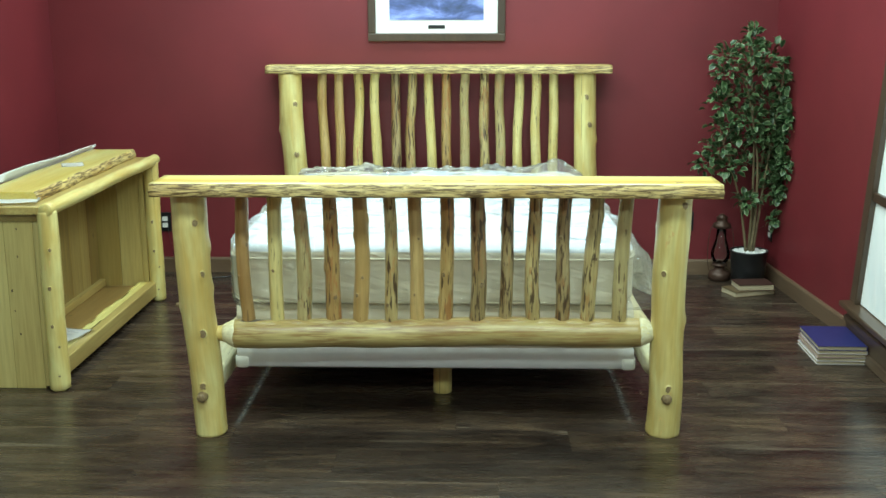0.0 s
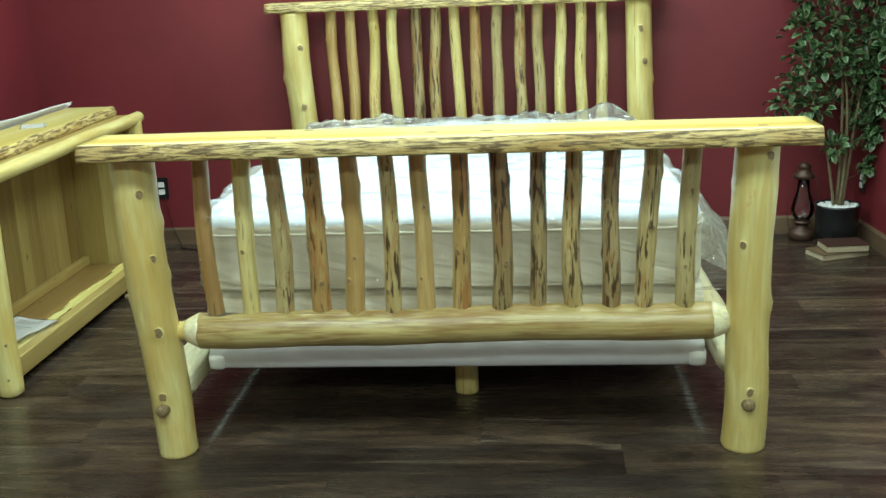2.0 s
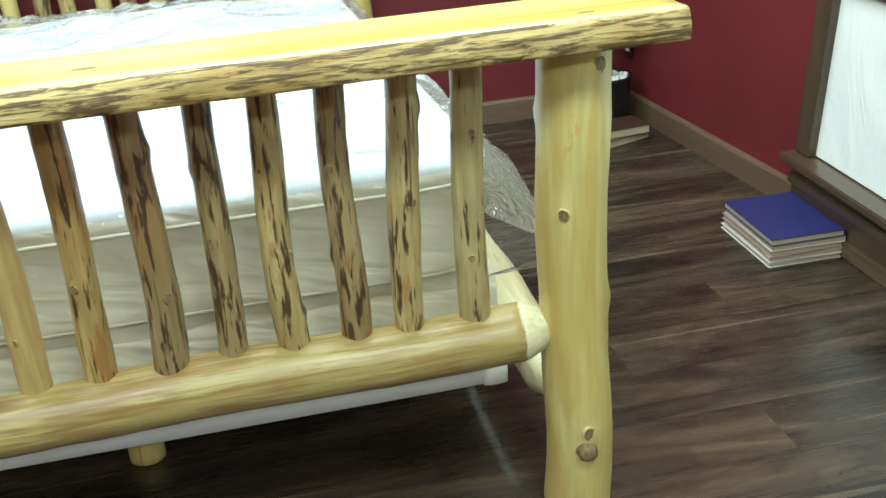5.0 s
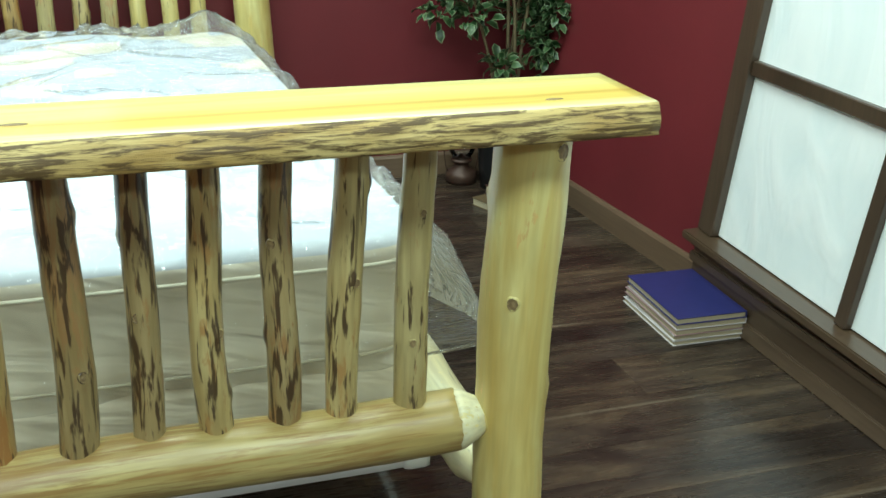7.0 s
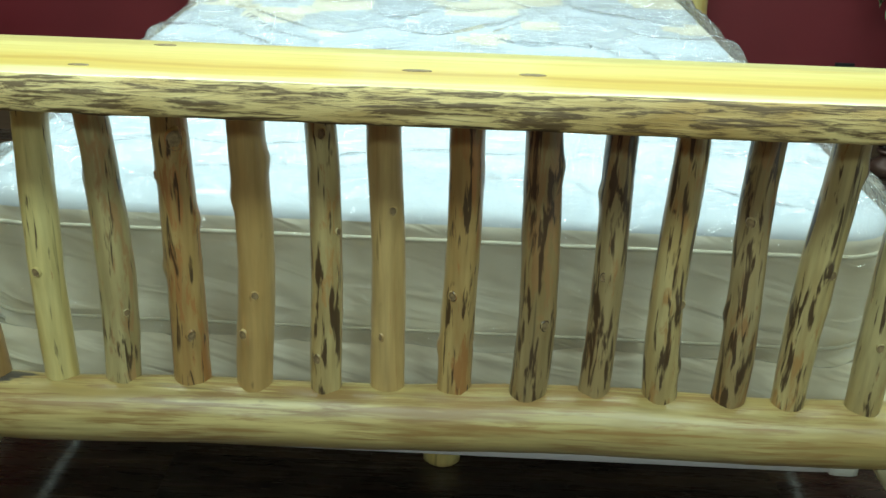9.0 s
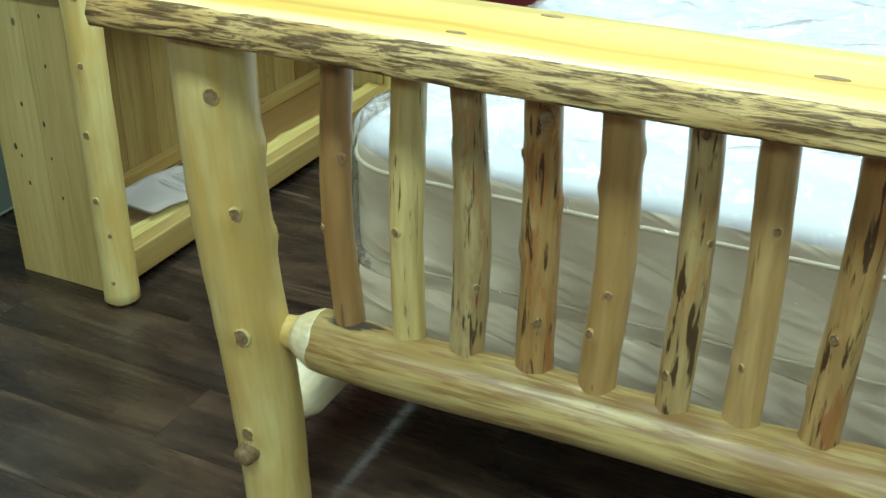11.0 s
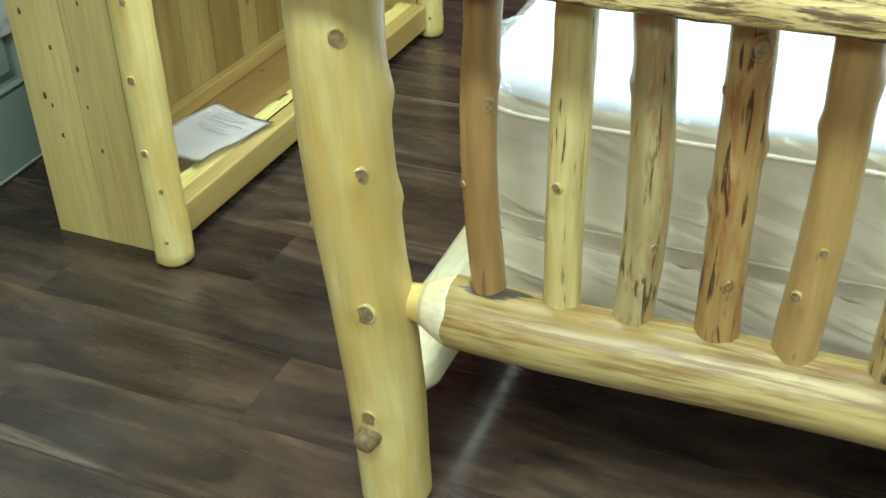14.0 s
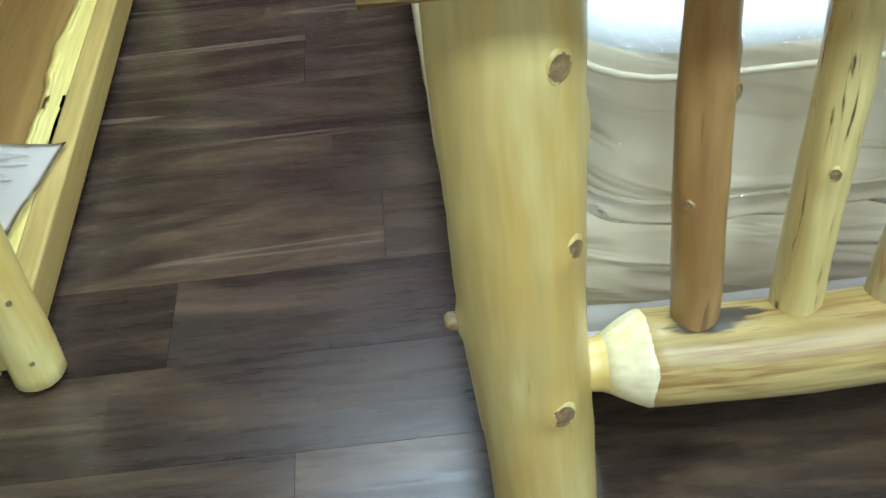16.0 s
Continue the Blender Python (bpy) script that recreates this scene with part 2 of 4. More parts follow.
def floor_mat():
    m, t, b = mat("dark_laminate_plank", 0.3)
    v = coords(t, (0.10, 1, 1))
    broad = noise_tex(t, coords(t, (0.2, 1, 1)), 8.0, 5, 0.62, 1.2)
    fine = noise_tex(t, v, 85, 3)
    oi = t.nodes.new("ShaderNodeObjectInfo")
    base = ramp(t, broad, [(0.28, (0.010, 0.0070, 0.0060)), (0.47, (0.034, 0.0228, 0.0165)), (0.66, (0.085, 0.0575, 0.0365)), (0.82, (0.140, 0.096, 0.059))])
    base = mix(t, 1.0, base, ramp(t, oi.outputs["Random"], [(0, (0.80, 0.80, 0.83)), (1, (1.2, 1.17, 1.12))]), "MULTIPLY")
    strip = nd(t, "ShaderNodeTexBrick", Scale=1.0, Mortar_Size=0.0, Bias=0.0, Brick_Width=0.52, Row_Height=0.0655, Color1=(0.66, 0.65, 0.68, 1), Color2=(1.3, 1.27, 1.22, 1))
    strip.offset, strip.offset_frequency, strip.squash = 0.37, 2, 1.0
    t.links.new(coords(t, (1, 1, 1)), strip.inputs["Vector"])
    base = mix(t, 0.8, base, strip.outputs["Color"], "MULTIPLY")
    col = mix(t, ramp(t, fine, [(0.42, grey(0)), (0.75, grey(0.5))]), base, (0.022, 0.014, 0.011))
    ridge = noise_tex(t, coords(t, (0.06, 1, 1)), 13, 2, 0.5, 0.4)
    col = mix(t, ramp(t, ridge, [(0.66, grey(0)), (0.70, grey(0.45)), (0.73, grey(0))]), col, (0.20, 0.15, 0.105))
    crack = noise_tex(t, coords(t, (0.3, 1, 1)), 26, 3, 0.7, 2.5)
    col = mix(t, ramp(t, crack, [(0.66, grey(0)), (0.72, grey(0.6))]), col, (0.016, 0.011, 0.009))
    dust = noise_tex(t, coords(t, (1, 1, 1), False), 2.2, 4, 0.65)
    col = mix(t, ramp(t, dust, [(0.5, grey(0)), (0.8, grey(0.10))]), col, (0.25, 0.21, 0.17))
    t.links.new(col, b.inputs["Base Color"])
    b.inputs["Specular IOR Level"].default_value = 0.5
    rr = ramp(t, fine, [(0.2, grey(0.2)), (0.8, grey(0.36))])
    t.links.new(rr, b.inputs["Roughness"])
    bump(t, b, fine, 0.18, 0.0008)
    return m


M_FLOOR = floor_mat()


def plain(name, colour, rough=0.5, metal=0.0, speck=0.1, scale=40.0):
    m, t, b = mat(name, rough, metal)
    n = noise_tex(t, coords(t), scale, 3)
    t.links.new(mix(t, n, tuple(c * (1 - speck) for c in colour), tuple(min(1, c * (1 + speck)) for c in colour)), b.inputs["Base Color"])
    return m


M_BASE = sawn_wood("brown_stained_trim", (0.22, 0.145, 0.095), (0.14, 0.088, 0.055), 0, 20, 0.3, False)
M_BASEY = sawn_wood("brown_stained_trim_y", (0.135, 0.088, 0.055), (0.08, 0.05, 0.032), 1, 20, 0.35, False)
M_SHOJI = sawn_wood("dark_walnut_frame", (0.088, 0.056, 0.036), (0.05, 0.031, 0.02), 2, 18, 0.4, False)
M_BLACK = plain("black_plastic", (0.012, 0.012, 0.013), 0.35)
M_WHITE = plain("white_plastic", (0.8, 0.8, 0.76), 0.4, speck=0.03)
M_PAPER = plain("white_paper", (0.82, 0.80, 0.78), 0.7, speck=0.03)
M_INK = plain("grey_print", (0.56, 0.55, 0.56), 0.7)
M_BRASS = plain("aged_brass", (0.075, 0.04, 0.028), 0.45, 0.4)
M_BLUE = plain("dark_blue_book_cloth", (0.02, 0.022, 0.11), 0.45, speck=0.15)
M_OLDRED = plain("worn_red_brown_book_cloth", (0.045, 0.016, 0.010), 0.6, speck=0.3)
M_OLDTAN = plain("faded_tan_book_cloth", (0.12, 0.078, 0.036), 0.6, speck=0.25)
M_PAGES = plain("book_pages", (0.45, 0.37, 0.25), 0.8, speck=0.12, scale=400)
M_BOOKGREY = plain("pale_book_cover", (0.55, 0.5, 0.5), 0.5, speck=0.1)
M_BOOKMAUVE = plain("mauve_book_cover", (0.28, 0.17, 0.17), 0.5, speck=0.1)
M_STONE = plain("white_pebbles", (0.72, 0.72, 0.7), 0.6, speck=0.2)
M_STEM = plain("plant_stem", (0.17, 0.13, 0.07), 0.7, speck=0.4)


def mattress_mats():
    m1, t, b = mat("white_quilted_ticking", 0.75)
    v = coords(t, (1, 1, 1), False)
    n = noise_tex(t, v, 7, 3)
    t.links.new(ramp(t, n, [(0.3, (0.50, 0.54, 0.60)), (0.7, (0.57, 0.60, 0.65))]), b.inputs["Base Color"])
    bump(t, b, noise_tex(t, v, 26, 2, 0.5, 1.0), 0.35, 0.006)
    m2, t, b = mat("beige_mattress_border", 0.6)
    v = coords(t, (1, 1, 1), False)
    turn = nd(t, "ShaderNodeMapping", Rotation=(0.0, radians(-14), 0.0))
    t.links.new(v, turn.inputs["Vector"])
    flat = nd(t, "ShaderNodeMapping", Scale=(1.0, 1.0, 5.0))
    t.links.new(turn.outputs[0], flat.inputs["Vector"])
    ripple = noise_tex(t, flat.outputs[0], 4.2, 2, 0.45, 0.8)
    ruffle = noise_tex(t, coords(t, (1.0, 1.0, 0.2), False), 14, 1)
    n = noise_tex(t, v, 9, 3)
    t.links.new(ramp(t, n, [(0.3, (0.70, 0.63, 0.49)), (0.7, (0.82, 0.76, 0.62))]), b.inputs["Base Color"])
    bump(t, b, mix(t, 0.4, ripple, ruffle), 0.85, 0.03)
    return m1, m2


M_TICK, M_BORDER = mattress_mats()
M_BASECLOTH = plain("greyed_dust_cloth", (0.66, 0.65, 0.66), 0.8, speck=0.12, scale=12)
M_PIPING = plain("mattress_piping", (0.62, 0.57, 0.44), 0.5)


def plastic_film():
    m, t, b = mat("clear_plastic_film", 0.1)
    out = t.nodes["Material Output"]
    tr = t.nodes.new("ShaderNodeBsdfTransparent")
    tr.inputs[0].default_value = (0.95, 0.95, 0.94, 1)
    gl = t.nodes.new("ShaderNodeBsdfGlossy")
    gl.inputs["Roughness"].default_value = 0.07
    df = t.nodes.new("ShaderNodeBsdfDiffuse")
    df.inputs[0].default_value = (0.8, 0.82, 0.82, 1)
    v = coords(t, (1, 1, 1), False)
    wr = noise_tex(t, v, 11, 2, 0.5, 1.5)
    bp = nd(t, "ShaderNodeBump", Strength=0.9, Distance=0.022)
    crease = ramp(t, noise_tex(t, v, 9, 3, 0.55, 1.8), [(0.40, grey(0)), (0.5, grey(1)), (0.60, grey(0))])
    t.links.new(mix(t, 0.5, wr, crease), bp.inputs["Height"])
    t.links.new(bp.outputs[0], gl.inputs["Normal"])
    fr = nd(t, "ShaderNodeFresnel", IOR=1.55)
    m1 = t.nodes.new("ShaderNodeMixShader")
    m1.inputs[0].default_value = 0.11
    t.links.new(tr.outputs[0], m1.inputs[1])
    t.links.new(df.outputs[0], m1.inputs[2])
    m2 = t.nodes.new("ShaderNodeMixShader")
    low = t.nodes.new("ShaderNodeMath")
    low.operation = "MULTIPLY"
    low.inputs[1].default_value = 0.85
    t.links.new(fr.outputs[0], low.inputs[0])
    t.links.new(low.outputs[0], m2.inputs[0])
    t.links.new(m1.outputs[0], m2.inputs[1])
    t.links.new(gl.outputs[0], m2.inputs[2])
    t.links.new(m2.outputs[0], out.inputs["Surface"])
    return m


M_FILM = plastic_film()


def glass_mat():
    m, t, b = mat("clear_lamp_glass", 0.05)
    out = t.nodes["Material Output"]
    tr = t.nodes.new("ShaderNodeBsdfTransparent")
    gl = t.nodes.new("ShaderNodeBsdfGlossy")
    gl.inputs["Roughness"].default_value = 0.05
    fr = nd(t, "ShaderNodeFresnel", IOR=1.5)
    m2 = t.nodes.new("ShaderNodeMixShader")
    t.links.new(fr.outputs[0], m2.inputs[0])
    t.links.new(tr.outputs[0], m2.inputs[1])
    t.links.new(gl.outputs[0], m2.inputs[2])
    t.links.new(m2.outputs[0], out.inputs["Surface"])
    return m


M_GLASS = glass_mat()


def sheet_mat():
    m, t, b = mat("white_translucent_sheet", 0.6)
    v = coords(t, (1, 1, 1), False)
    fold = noise_tex(t, coords(t, (1, 2.0, 0.8), False), 2.6, 3, 0.5, 1.2)
    # Soft fold shading put into the colour too: hollows darker and bluer.
    t.links.new(ramp(t, fold, [(0.35, (0.82, 0.87, 0.88)), (0.6, (0.90, 0.92, 0.92))]), b.inputs["Base Color"])
    bump(t, b, fold, 0.3, 0.03)
    return m


M_SHEET = sheet_mat()


def leaf_mat():
    m, t, b = mat("variegated_leaf", 0.4)
    g = t.nodes.new("ShaderNodeNewGeometry")
    at = t.nodes.new("ShaderNodeAttribute")
    at.attribute_name = "rim"
    body = ramp(t, g.outputs["Random Per Island"], [(0, (0.013, 0.038, 0.012)), (0.6, (0.035, 0.085, 0.027)), (1, (0.075, 0.135, 0.05))])
    t.links.new(mix(t, ramp(t, at.outputs["Fac"], [(0.55, grey(0)), (0.95, grey(0.7))]), body, (0.27, 0.35, 0.18)), b.inputs["Base Color"])
    return m


M_LEAF = leaf_mat()


# ---- builders ----
def finish(name, bm, material, parent=None, smooth=False, label=""):
    me = bpy.data.meshes.new(name)
    bm.to_mesh(me)
    bm.free()
    for mm in material if isinstance(material, (list, tuple)) else [material]:
        me.materials.append(mm)
    if smooth:
        me.shade_smooth()
    ob = new(name, me)
    if parent:
        ob.parent = parent
    if label:
        ob["label"] = label
    return ob


def part(name, bm, material, parent, label="", smooth=False):
    return finish(name, bm, material, parent, smooth, label)


def thing(name, label, category, group="", at=(0, 0, 0)):
    e = new(name)
    e.empty_display_size = 0.1
    e.location = at
    return tagged(e, label, category, group)


def box(x0, x1, y0, y1, z0, z1, bevel=0.0, bm=None, seg=2):
    b = bmesh.new()
    bmesh.ops.create_cube(b, size=1, matrix=Matrix.LocRotScale(((x0 + x1) / 2, (y0 + y1) / 2, (z0 + z1) / 2), None, (abs(x1 - x0), abs(y1 - y0), abs(z1 - z0))))
    if bevel > 0:
        bmesh.ops.bevel(b, geom=b.edges[:], offset=bevel, segments=seg, profile=0.5, affect="EDGES")
    if bm is None:
        return b
    tmp = bpy.data.meshes.new("tmp")
    b.to_mesh(tmp)
    b.free()
    bm.from_mesh(tmp)
    bpy.data.meshes.remove(tmp)
    return bm


def tube(rings, seg, cap=True):
    """Lofts rings of (centre, radius function) into a closed bmesh; each ring is a list of points."""
    b = bmesh.new()
    vs = [[b.verts.new(p) for p in r] for r in rings]
    for i in range(len(vs) - 1):
        for j in range(seg):
            b.faces.new((vs[i][j], vs[i][(j + 1) % seg], vs[i + 1][(j + 1) % seg], vs[i + 1][j]))
    if cap:
        b.faces.new(vs[0][::-1])
        b.faces.new(vs[-1])
    return b


def log_mesh(length, r0, r1, seed, wob=0.004, rough=0.05, knots=(), seg=24, rings=40, end0=0.008, end1=0.008, taper0=0.0, taper1=0.0, tip=0.5):
    """A peeled log along local z: uneven round section, a slightly wandering axis, swellings at its knots, and rounded or tapered ends."""
    zs = [i / (rings - 1) * length for i in range(rings)]
    if taper0 > 0:
        zs = [0, taper0 * 0.5, taper0 * 0.92, taper0, taper0 * 1.08] + [z for z in zs if z > taper0 * 1.15]
    if taper1 > 0:
        zs = [z for z in zs if z < length - taper1 * 1.15] + [length - taper1 * 1.08, length - taper1, length - taper1 * 0.92, length - taper1 * 0.5, length]
    if taper0 == 0:
        zs = [0, end0] + [z for z in zs if z > end0 * 1.5]
    if taper1 == 0:
        zs = [z for z in zs if z < length - end1 * 1.5] + [length - end1, length]
    out = []
    for z in zs:
        f = z / length
        r = r0 + (r1 - r0) * f
        cx = wob * noise.noise((seed * 3.1, 0, z * 2.6)) * 2
        cy = wob * noise.noise((seed * 3.1, 9, z * 2.6)) * 2
        k = 1.0
        if taper0 > 0 and z < taper0:
            k = tip + (1 - tip) * (z / taper0)
        elif taper1 > 0 and z > length - taper1:
            k = tip + (1 - tip) * ((length - z) / taper1)
        elif taper0 == 0 and z < end0:
            k = 1 - end0 / max(r, 0.01) * (1 - z / end0)
        elif taper1 == 0 and z > length - end1:
            k = 1 - end1 / max(r, 0.01) * (1 - (length - z) / end1)
        ring = []
        for j in range(seg):
            a = 2 * math.pi * j / seg
            ca, sa = math.cos(a), math.sin(a)
            rr = r * (1 + rough * 1.6 * noise.noise((ca * 1.1 + seed, sa * 1.1, z * 5.0)) + rough * 0.5 * noise.noise((ca * 3 + seed, sa * 3, z * 22.0)))
            for kz, ka, ks in knots:
                da = (a - ka + math.pi) % (2 * math.pi) - math.pi
                rr += 0.4 * ks * math.exp(-((z - kz) / (1.3 * ks)) ** 2 - (da * r / (1.1 * ks)) ** 2)
            rr *= k
            ring.append((cx + rr * ca, cy + rr * sa, z))
        out.append(ring)
    return tube(out, seg)


def along(p0, p1, spin=0.0):
    d = Vector(p1) - Vector(p0)
    return Matrix.Translation(p0) @ Vector((0, 0, 1)).rotation_difference(d).to_matrix().to_4x4() @ Matrix.Rotation(spin, 4, "Z")


def knot_piece(parent, z, a, size, tall=1.2, swell=None):
    """The cut end of a branch, lying in the log's surface at height z and angle a: the log's own wood round a darker core."""
    def miss(v):
        da = (math.atan2(v.co.y, v.co.x) - a + math.pi) % (2 * math.pi) - math.pi
        return (v.co.z - z) ** 2 + (0.05 * da) ** 2
    v = min(parent.data.vertices, key=miss)
    r = math.hypot(v.co.x, v.co.y)
    ks = swell or size / 0.78
    rings = []
    for rad, h in ((1.35, -0.004), (1.25, -0.0006), (1.05, 0.0006), (0.95, 0.0012), (0.86, 0.0002), (0.45, 0.0006), (0.1, 0.0004)):
        ring = []
        for i in range(18):
            t = 2 * math.pi * i / 18
            k = size * rad * (1 + 0.06 * math.sin(3 * t + z * 40) + 0.03 * math.cos(5 * t + z * 90))
            u, w = k * math.cos(t), k * math.sin(t) * tall
            drop = r - math.sqrt(max(0.0, r * r - u * u)) + 0.4 * ks * (1 - math.exp(-(w / (1.3 * ks)) ** 2 - (u / (1.1 * ks)) ** 2))
            ring.append((h - drop, u, w))
        rings.append(ring)
    b = tube(rings, 18)
    for f in b.faces:
        c = f.calc_center_median()
        f.material_index = 1 if math.hypot(c.y, c.z / tall) > 0.93 * size else 0
    bmesh.ops.transform(b, matrix=Matrix.Translation(v.co) @ Matrix.Rotation(math.atan2(v.co.y, v.co.x), 4, "Z"), verts=b.verts)
    return part("knot", b, [M_KNOT, parent.data.materials[0]], parent, "", True)


# ---- the room ----
BACK, FRONT = 2.527, -6.2


def left_x(y):
    return -2.131 - 0.07 * y


def right_x(y):
    return 1.884 + 0.062 * (BACK - y)


def prism(pts, z0, z1):
    """A plan outline pulled up from z0 to z1."""
    b = bmesh.new()
    lo = [b.verts.new((x, y, z0)) for x, y in pts]
    hi = [b.verts.new((x, y, z1)) for x, y in pts]
    n = len(pts)
    b.faces.new(lo[::-1])
    b.faces.new(hi)
    for i in range(n):
        b.faces.new((lo[i], lo[(i + 1) % n], hi[(i + 1) % n], hi[i]))
    bmesh.ops.recalc_face_normals(b, faces=b.faces[:])
    return b


def structure(name, b, material, label=""):
    return tagged(finish(name, b, material), label, "", "", "structure")


LB, LF, RB, RF = left_x(BACK), left_x(FRONT), right_x(BACK), right_x(FRONT)
T = 0.12
structure("wall_north", prism([(LB - T, BACK), (RB + T, BACK), (RB + T, BACK + T), (LB - T, BACK + T)], 0, CEILING), M_WALL, "deep red painted back wall")
structure("wall_east", prism([(RB, BACK), (RF, FRONT), (RF + T, FRONT), (RB + T, BACK)], 0, CEILING), M_WALL, "deep red painted side wall")
# Added out of view to close the room; tan holds bounce light down.
structure("unseen_wall_south", prism([(LF - T, FRONT - T), (RF + T, FRONT - T), (RF + T, FRONT), (LF - T, FRONT)], 0, CEILING), M_FAR, "unseen tan wall closing the room")
DOOR_A, DOOR_S, DOOR_B, DOOR_H = -0.585, 0.335, 1.255, 2.04
for name, ya, yb, za, zb in (("wall_west_1", BACK, DOOR_B, 0, CEILING), ("wall_west_2", DOOR_A, FRONT, 0, CEILING), ("wall_west_3", DOOR_B, DOOR_A, DOOR_H, CEILING)):
    structure(name, prism([(left_x(ya), ya), (left_x(ya) - T, ya), (left_x(yb) - T, yb), (left_x(yb), yb)], za, zb), M_WALL, "deep red painted side wall")
structure("ceiling", prism([(LF - T, FRONT - T), (RF + T, FRONT - T), (RB + T, BACK + T), (LB - T, BACK + T)], CEILING, CEILING + 0.1), M_CEIL, "plain white ceiling")


# Housing added round each assumed lamp.
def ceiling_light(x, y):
    e = thing("ceiling_light", "assumed white recessed fluorescent ceiling light, out of view", "ceiling light", "ceiling lights", (x, y, CEILING))
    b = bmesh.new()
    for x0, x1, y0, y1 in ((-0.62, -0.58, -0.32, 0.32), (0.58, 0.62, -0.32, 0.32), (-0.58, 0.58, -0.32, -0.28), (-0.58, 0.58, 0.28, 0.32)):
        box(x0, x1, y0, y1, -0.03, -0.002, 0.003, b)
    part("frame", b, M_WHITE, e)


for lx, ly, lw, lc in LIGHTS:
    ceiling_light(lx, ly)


def baseboard(name, p, q, h=0.092, d=0.016, side=1):
    """A skirting board with an eased top edge from p to q; side says to which hand of the way the room lies."""
    v = Vector((q[0] - p[0], q[1] - p[1], 0))
    ln = v.length
    b = bmesh.new()
    prof = [(0.001, 0.0), (d, 0.0), (d, h - 0.012), (d - 0.005, h - 0.002), (d - 0.009, h), (0.001, h)]
    lo = [b.verts.new((0, side * a, c)) for a, c in prof]
    hi = [b.verts.new((ln, side * a, c)) for a, c in prof]
    n = len(prof)
    for i in range(n):
        b.faces.new((lo[i], lo[(i + 1) % n], hi[(i + 1) % n], hi[i]))
    b.faces.new(lo)
    b.faces.new(hi[::-1])
    bmesh.ops.recalc_face_normals(b, faces=b.faces[:])
    ob = structure(name, b, M_BASE, "brown stained wooden baseboard")
    ob.matrix_world = Matrix.Translation((p[0], p[1], 0)) @ Matrix.Rotation(math.atan2(v.y, v.x), 4, "Z")
    return ob


baseboard("baseboard_1", (LB + 0.017, BACK), (RB - 0.017, BACK), side=-1)
baseboard("baseboard_2", (RB, BACK), (right_x(-0.4), -0.4), side=-1)
baseboard("baseboard_3", (LB, BACK), (left_x(DOOR_B + 0.07), DOOR_B + 0.07), side=1)


def door_leaf(name, y0, y1):
    """A steel-look leaf with raised panels, in the west wall."""
    w = y1 - y0
    e = new(name)
    tagged(e, "closed grey-green panelled door leaf", "door", "", "structure")
    e.matrix_world = Matrix.Translation((left_x((y0 + y1) / 2) - 0.022, (y0 + y1) / 2, 0.004)) @ Matrix.Rotation(math.atan(0.07), 4, "Z")
    part("door_slab", box(-0.022, 0.022, -w / 2 + 0.002, w / 2 - 0.002, 0.004, DOOR_H - 0.006, 0.002), M_DOOR, e)
    st, mid = 0.105, 0.055
    for pz0, pz1 in ((0.2, 0.86), (1.0, 1.55), (1.66, 1.93)):
        for py0, py1 in ((-w / 2 + st, -mid), (mid, w / 2 - st)):
            b = bmesh.new()
            prof = [(0.0, 0.022), (0.012, 0.027), (0.024, 0.0225), (0.034, 0.0225), (0.058, 0.031)]
            rings = []
            for ins, h in prof:
                rings.append([(h, py0 + ins, pz0 + ins), (h, py1 - ins, pz0 + ins), (h, py1 - ins, pz1 - ins), (h, py0 + ins, pz1 - ins)])
            vs = [[b.verts.new(p) for p in r] for r in rings]
            for i in range(len(vs) - 1):
                for j in range(4):
                    b.faces.new((vs[i][j], vs[i][(j + 1) % 4], vs[i + 1][(j + 1) % 4], vs[i + 1][j]))
            b.faces.new(vs[-1])
            part("panel", b, M_DOOR, e)
    part("sweep", box(0.0225, 0.027, -w / 2 + 0.006, w / 2 - 0.006, 0.001, 0.007, 0.001), M_TRIMDOOR, e, "pale door sweep")
    return e


door_leaf("door_1", DOOR_S, DOOR_B)
door_leaf("door_2", DOOR_A, DOOR_S)
for nm, ya, yb, z0, z1 in (("trim_1", DOOR_B, DOOR_B + 0.06, 0, DOOR_H + 0.06), ("trim_2", DOOR_A - 0.06, DOOR_A, 0, DOOR_H + 0.06), ("trim_3", DOOR_A, DOOR_B, DOOR_H, DOOR_H + 0.06)):
    ob = structure(nm, prism([(left_x(ya) + 0.012, ya), (left_x(yb) + 0.012, yb), (left_x(yb) - 0.1, yb), (left_x(ya) - 0.1, ya)], z0, z1), M_TRIMDOOR, "grey-green painted door frame")


def wavy_sheet(w, h, amp, seed, n=14, thick=0.0015, curl=0.0):
    """A thin sheet in local x and y with a soft curl."""
    b = bmesh.new()
    g = [[b.verts.new((w * (i / n - 0.5), h * (j / n - 0.5), amp * noise.noise((seed, i / n * 2.2, j / n * 2.2)) + amp + curl * (abs(i / n - 0.5) * 2) ** 3)) for j in range(n + 1)] for i in range(n + 1)]
    for i in range(n):
        for j in range(n):
            b.faces.new((g[i][j], g[i + 1][j], g[i + 1][j + 1], g[i][j + 1]))
    r = bmesh.ops.solidify(b, geom=b.faces[:], thickness=thick)
    bmesh.ops.recalc_face_normals(b, faces=b.faces[:])
    return b


def paper(name, label, m, w, h, amp, seed, lines=(), curl=0.0):
    e = thing(name, label, "paper")
    e.matrix_world = m
    part("sheet", wavy_sheet(w, h, amp, seed, curl=curl), M_PAPER, e, "", True)
    for lx, ly, lw in lines:
        part("print_bar", box(lx, lx + lw, ly, ly + 0.004, amp + 0.0075, amp + 0.0082), M_INK, e)
    return e


